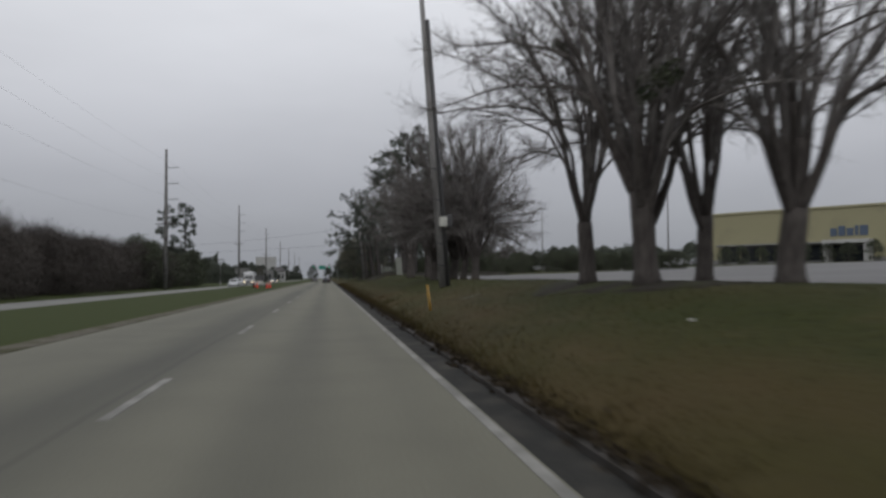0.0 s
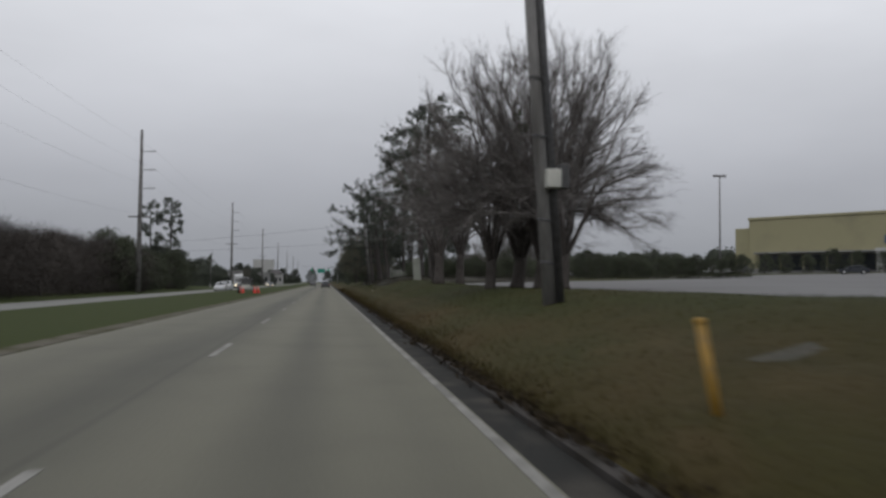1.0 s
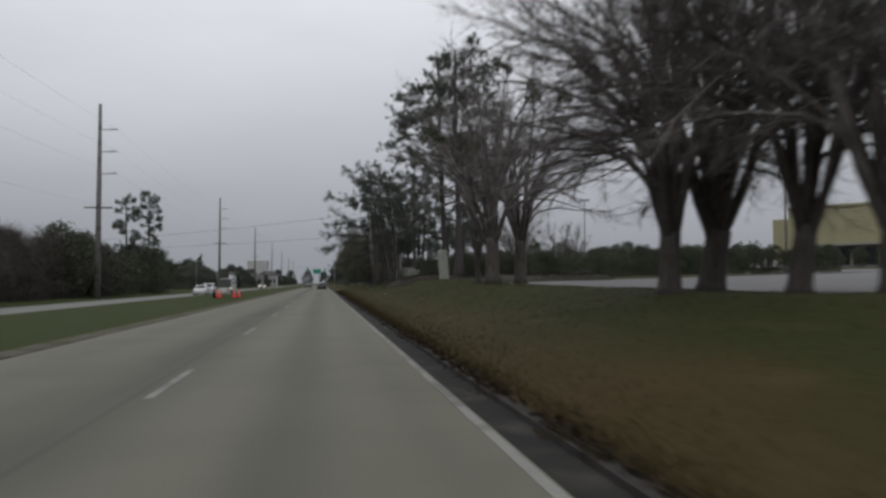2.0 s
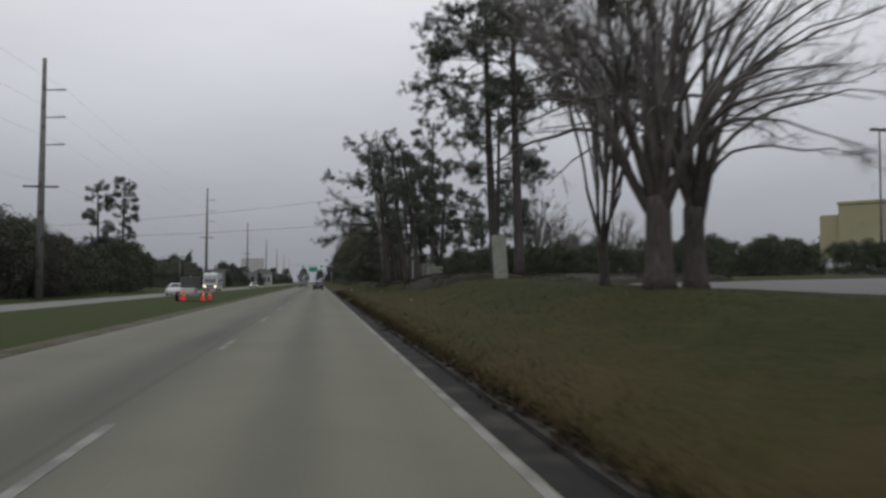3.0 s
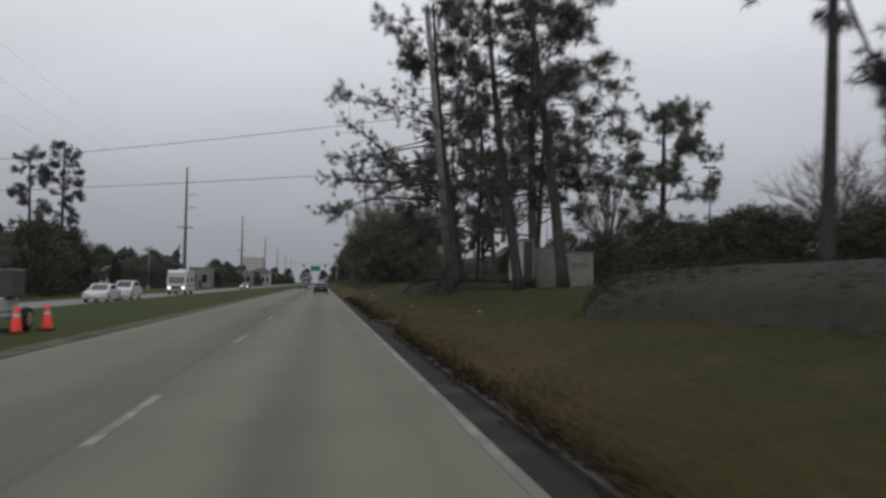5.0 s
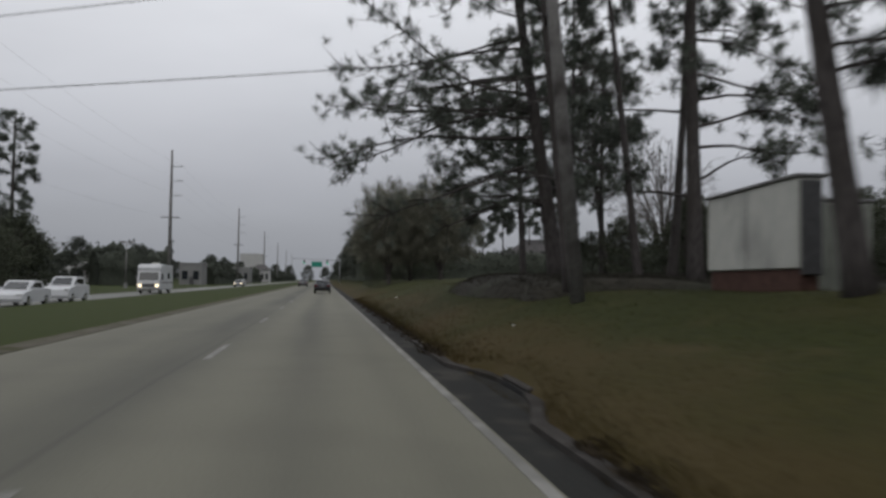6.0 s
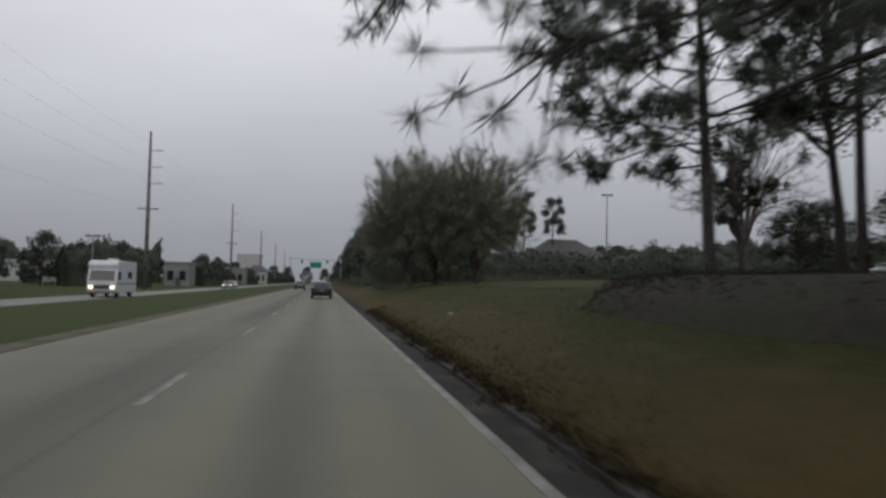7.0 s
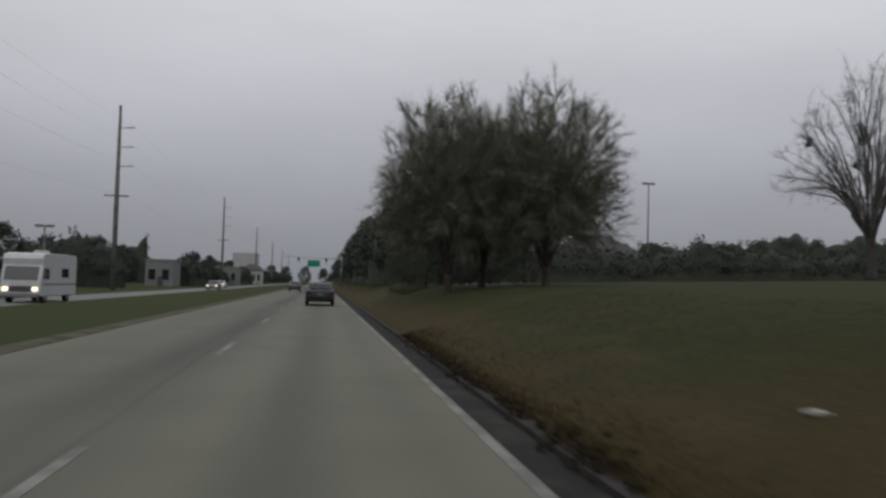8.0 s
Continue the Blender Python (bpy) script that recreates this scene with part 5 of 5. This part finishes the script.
flat_building(-52, 128, 12, 9, 3.6, STUCCO, "low cream building behind the roadside trees", 12, "flat", 5)
flat_building(-44, 72, 12, 9, 3.4, WHITE_WALL, "low pale building behind the leafless thicket", 0, "hip", 5)
flat_building(39, 262, 14, 12, 4.8, GREY_WALL, "grey hip-roofed building behind the grass", 0, "hip", 4)


def signal_gantry(y):
    root = thing("traffic_signal", pose(4.2, y, ground_z(4.2, y)), "mast-arm traffic signal with lit green lamp and sign", "traffic light")
    part("pole", Shape().tube([(0, 0, -0.2), (0, 0, 6.6)], [0.18, 0.12], 10), STEEL, root, smooth=True)
    part("arm", Shape().tube([(0, 0, 6.0), (-13, 0, 6.4)], [0.11, 0.06], 8), STEEL, root, smooth=True)
    part("street_sign", Shape().box(-7.6, -4.8, -0.06, 0.0, 4.1, 5.6, 0.01), GREEN_SIGN, root, "green street sign panel")
    for x in (-3.4, -9.6):
        head = part("signal_head", Shape().box(x - 0.22, x + 0.22, -0.18, 0.12, 4.9, 6.1, 0.03), DARK_POLE, root, "dark signal housing")
        for j in range(3):
            z = 5.85 - 0.36 * j
            part("lens", Shape().tube([(x, -0.21, z), (x, -0.18, z)], [0.15, 0.15], 12), GREEN_LAMP if j == 2 else RUBBER, head, "lit green lens" if j == 2 else "")


signal_gantry(318.0)


# ---- woods and thickets further off ----
rng = random.Random(77)
stock = []
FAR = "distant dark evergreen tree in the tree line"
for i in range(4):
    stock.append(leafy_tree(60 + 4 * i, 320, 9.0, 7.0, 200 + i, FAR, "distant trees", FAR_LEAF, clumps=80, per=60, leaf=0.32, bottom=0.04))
brown = []
for i in range(4):
    brown.append(leafy_tree(-34 - 4 * i, 60 + 5 * i, 6.2, 6.5, 210 + i, "dense leafless brown thicket beside the opposite carriageway", "roadside thicket", THICKET, 0.022, 90, 34, 0.04, 0.12, "thicket", brush=0.95))
dark = []
for i in range(3):
    dark.append(leafy_tree(-32 - 4 * i, 150 + 5 * i, 7.0, 6.5, 220 + i, "dark evergreen tree beside the opposite carriageway", "roadside evergreens", LEAF, 0.15, 110, 76, 0.03, 0.14))


def plant(src, x, y, sink, k):
    o = copy_thing(src, pose(x, y, ground_z(x, y) - sink, 0, 0, rng.uniform(0, 360)))
    o.scale = (k * rng.uniform(0.9, 1.15), k * rng.uniform(0.9, 1.15), k)
    return o


# left side: thicket, then evergreens
y = 22.0
while y < 150:
    plant(rng.choice(brown), -27.5 - rng.uniform(0, 5), y, 0.12, rng.uniform(0.95, 1.15))
    if rng.random() < 0.6:
        plant(rng.choice(brown + dark), -37 - rng.uniform(0, 8), y + 2, 0.12, rng.uniform(1.0, 1.25))
    y += rng.uniform(3.6, 5.4)
y = 128.0
while y < 190:
    plant(rng.choice(dark), -28.0 - rng.uniform(0, 4), y, 0.12, rng.uniform(0.85, 1.2))
    plant(rng.choice(dark + brown), -38 - rng.uniform(0, 8), y + 3, 0.12, rng.uniform(0.9, 1.2))
    y += rng.uniform(5.0, 7.5)
for k in range(26):
    yy = 380 + 22 * k
    plant(rng.choice(stock), -31 - rng.uniform(0, 26), yy + rng.uniform(-4, 4), 0.12, rng.uniform(0.7, 1.15))
for x, yy, k in ((-31.5, 189, 0.85), (-35, 192, 0.95), (-38.5, 195, 1.0), (-33, 197, 0.8), (-73, 334, 0.62), (-76, 336, 0.5), (-97, 336, 0.8)):
    plant(rng.choice(stock), x, yy, 0.12, k)

# taller trees behind the far buildings
for k in range(13):
    plant(rng.choice(stock), -43 - rng.uniform(0, 9), 204 + 14 * k + rng.uniform(-4, 4), 0.12, rng.uniform(0.75, 1.05))

# the tall tree on the left
pine(-33.2, 193.0, 19.6, 81, 0.30, 0.34, 2.5, (-0.01, 0), "tall tree with open tufted crown beyond the road", "", 46, tuft=0.42)
pine(-38.0, 194.5, 18.8, 82, 0.26, 0.32, 2.5, (0.0, 0), "tall tree with open tufted crown beyond the road", "", 44, tuft=0.42)

# dark brush behind the twiggy trees
for x, yy, k in ((4.9, 186, 0.42), (6.6, 188, 0.5), (8.6, 187, 0.55), (10.8, 188, 0.5), (12.6, 186, 0.45)):
    plant(rng.choice(dark), x, yy, 0.1, k)

# right side: trees close to the road further on, tree line behind the lot
for x, yy, k in ((9, 215, 0.95), (7.5, 228, 0.9), (10, 240, 1.1), (8, 256, 1.0), (9, 275, 1.2), (8, 300, 1.1), (8, 340, 1.2), (9, 380, 1.2), (10, 430, 1.3), (10, 500, 1.4), (10, 580, 1.4)):
    plant(rng.choice(stock), x, yy, 0.1, k)
for x, yy, h, seed in ((36.6, 262, 16, 91), (43.5, 266, 16, 92), (30, 250, 11, 93)):
    pine(x, yy, h, seed, 0.2, 0.55, 2.8, (0, 0), "distant pine with tufted crown above the tree line", "", 22, tuft=0.7)
# shrubs between the bed and the lot
for x, yy, k in ((16, 106, 0.34), (19, 104, 0.36), (22, 101, 0.38), (25, 98, 0.4), (21, 108, 0.4), (26, 104, 0.42), (30, 100, 0.4), (18, 136, 0.52), (21, 132, 0.56), (24, 140, 0.6), (22, 146, 0.5), (28, 136, 0.7), (33, 142, 0.7), (36, 118, 0.55), (40, 112, 0.5), (34, 108, 0.45), (38, 128, 0.65), (42, 120, 0.55)):
    plant(rng.choice(dark), x, yy, 0.1, k)
# dense shrubs behind the second bed
for x, yy, k in ((14, 131.5, 0.5), (16.5, 128.5, 0.55), (18.5, 134, 0.55), (20.5, 127.5, 0.6), (15, 125.0, 0.5), (23, 131, 0.6), (13.5, 141, 0.42), (16, 143, 0.45), (19, 141, 0.5), (25, 134, 0.6), (28, 128, 0.65), (18, 121, 0.55), (22, 121, 0.6), (15.5, 134, 0.62), (13.5, 135.5, 0.5)):
    plant(rng.choice(dark), x, yy, 0.1, 0.85 * k)
# shrubs along the front of the store
for k in range(9):
    plant(rng.choice(dark), 90.0 + 2.6 * k + rng.uniform(-0.5, 0.5), 176.5 - 3.9 * k, 0.1, rng.uniform(0.45, 0.7))
# hedge behind the first bed
for k in range(30):
    plant(rng.choice(dark), 10.5 + 1.35 * k + rng.uniform(-0.3, 0.3), 108.5 + rng.uniform(-0.6, 0.6) - 0.12 * k, 0.1, rng.uniform(0.34, 0.43))


def far_woods(points, height, seed, label):
    """An unbroken far tree line along a row of corners: a lumpy mass of crowns with leaves all over it."""
    g = np.random.default_rng(seed)
    cs, rs, hull = [], [], Shape()
    arch = ((-2.6, 0.0), (-2.5, 0.45), (-1.7, 0.78), (0.0, 0.92), (1.7, 0.78), (2.5, 0.45), (2.6, 0.0))
    for (x0, y0), (x1, y1) in zip(points[:-1], points[1:]):
        run = math.hypot(x1 - x0, y1 - y0)
        ux, uy = (x1 - x0) / run, (y1 - y0) / run
        n = int(run / 0.9)
        b = len(hull.v)
        for i in range(n + 1):
            x, y = x0 + ux * run * i / n, y0 + uy * run * i / n
            top = height * (0.70 + 0.34 * noise.noise((x * 0.11, y * 0.11, seed)) + 0.34 * abs(noise.noise((x * 0.29, y * 0.29, seed))))
            side = 1.4 * noise.noise((x * 0.2, y * 0.2, seed + 9.0))
            z = ground_z(x, y)
            for a, h in arch:
                w = a + side + 0.8 * noise.noise((x * 0.5, y * 0.5, h * 3 + seed))
                lift = top * h * (1 + 0.18 * noise.noise((x * 0.6, y * 0.6, a)))
                px, py = x - uy * w, y + ux * w
                hull.v.append((px, py, z - 0.3 + lift))
                if h > 0:
                    cs.append((px, py, z - 0.1 + lift * g.uniform(0.75, 1.06)))
                    rs.append(0.85)
        k = len(arch)
        for i in range(n):
            for c in range(k - 1):
                p = b + i * k + c
                hull.f.append((p, p + 1, p + k + 1, p + k))
        hull.f += [tuple(b + c for c in range(k)), tuple(b + n * k + c for c in range(k - 1, -1, -1))]
    root = thing("woods", pose(0, 0, 0), label, "woods")
    part("crown_mass", hull, WOODS, root, kind="stuff", smooth=True)
    part("leaf_mass", tri_mesh("leaf_mass", leaves(g, cs, 40, rs, 0.30), WOODS), WOODS, root, kind="stuff")


far_woods([(16, 246), (60, 250), (110, 246), (175, 225)], 6.6, 8, "low dark tree line beyond the parking lot")
far_woods([(14, 292), (60, 282), (120, 262), (220, 215)], 10.5, 3, "low dark tree line beyond the parking lot")
far_woods([(-30, 312), (-33, 420), (-31, 560), (-30, 880)], 7.2, 4, "dark tree line along the opposite carriageway")
far_woods([(-48, 150), (-50, 200)], 6.5, 5, "dark trees behind the opposite carriageway")
far_woods([(-42, 256), (-31, 264)], 10.6, 9, "dark trees beside the opposite carriageway")
far_woods([(-125, 368), (-50, 372)], 15.0, 10, "dark trees behind the white building")
far_woods([(8.5, 210), (8.5, 300), (9, 480), (9, 880)], 7.5, 6, "dark tree line along the road")
far_woods([(-46, 20), (-46, 150)], 6.0, 7, "dark trees behind the roadside thicket")
# far end of the road
for k in range(30):
    plant(rng.choice(stock), -260 + 17.6 * k + rng.uniform(-4, 4), 900 + rng.uniform(-40, 60), 0.1, rng.uniform(1.2, 1.8))
for x, yy, paint, turn in ((70, 150, WHITE_CAR, 80), (76, 153, GREY_CAR, 80), (84, 132, DARK_CAR, 60), (52, 186, WHITE_CAR, 90)):
    car(x, yy, ground_z(x, yy) + 0.07, turn, paint, "parked car far off in the parking lot")
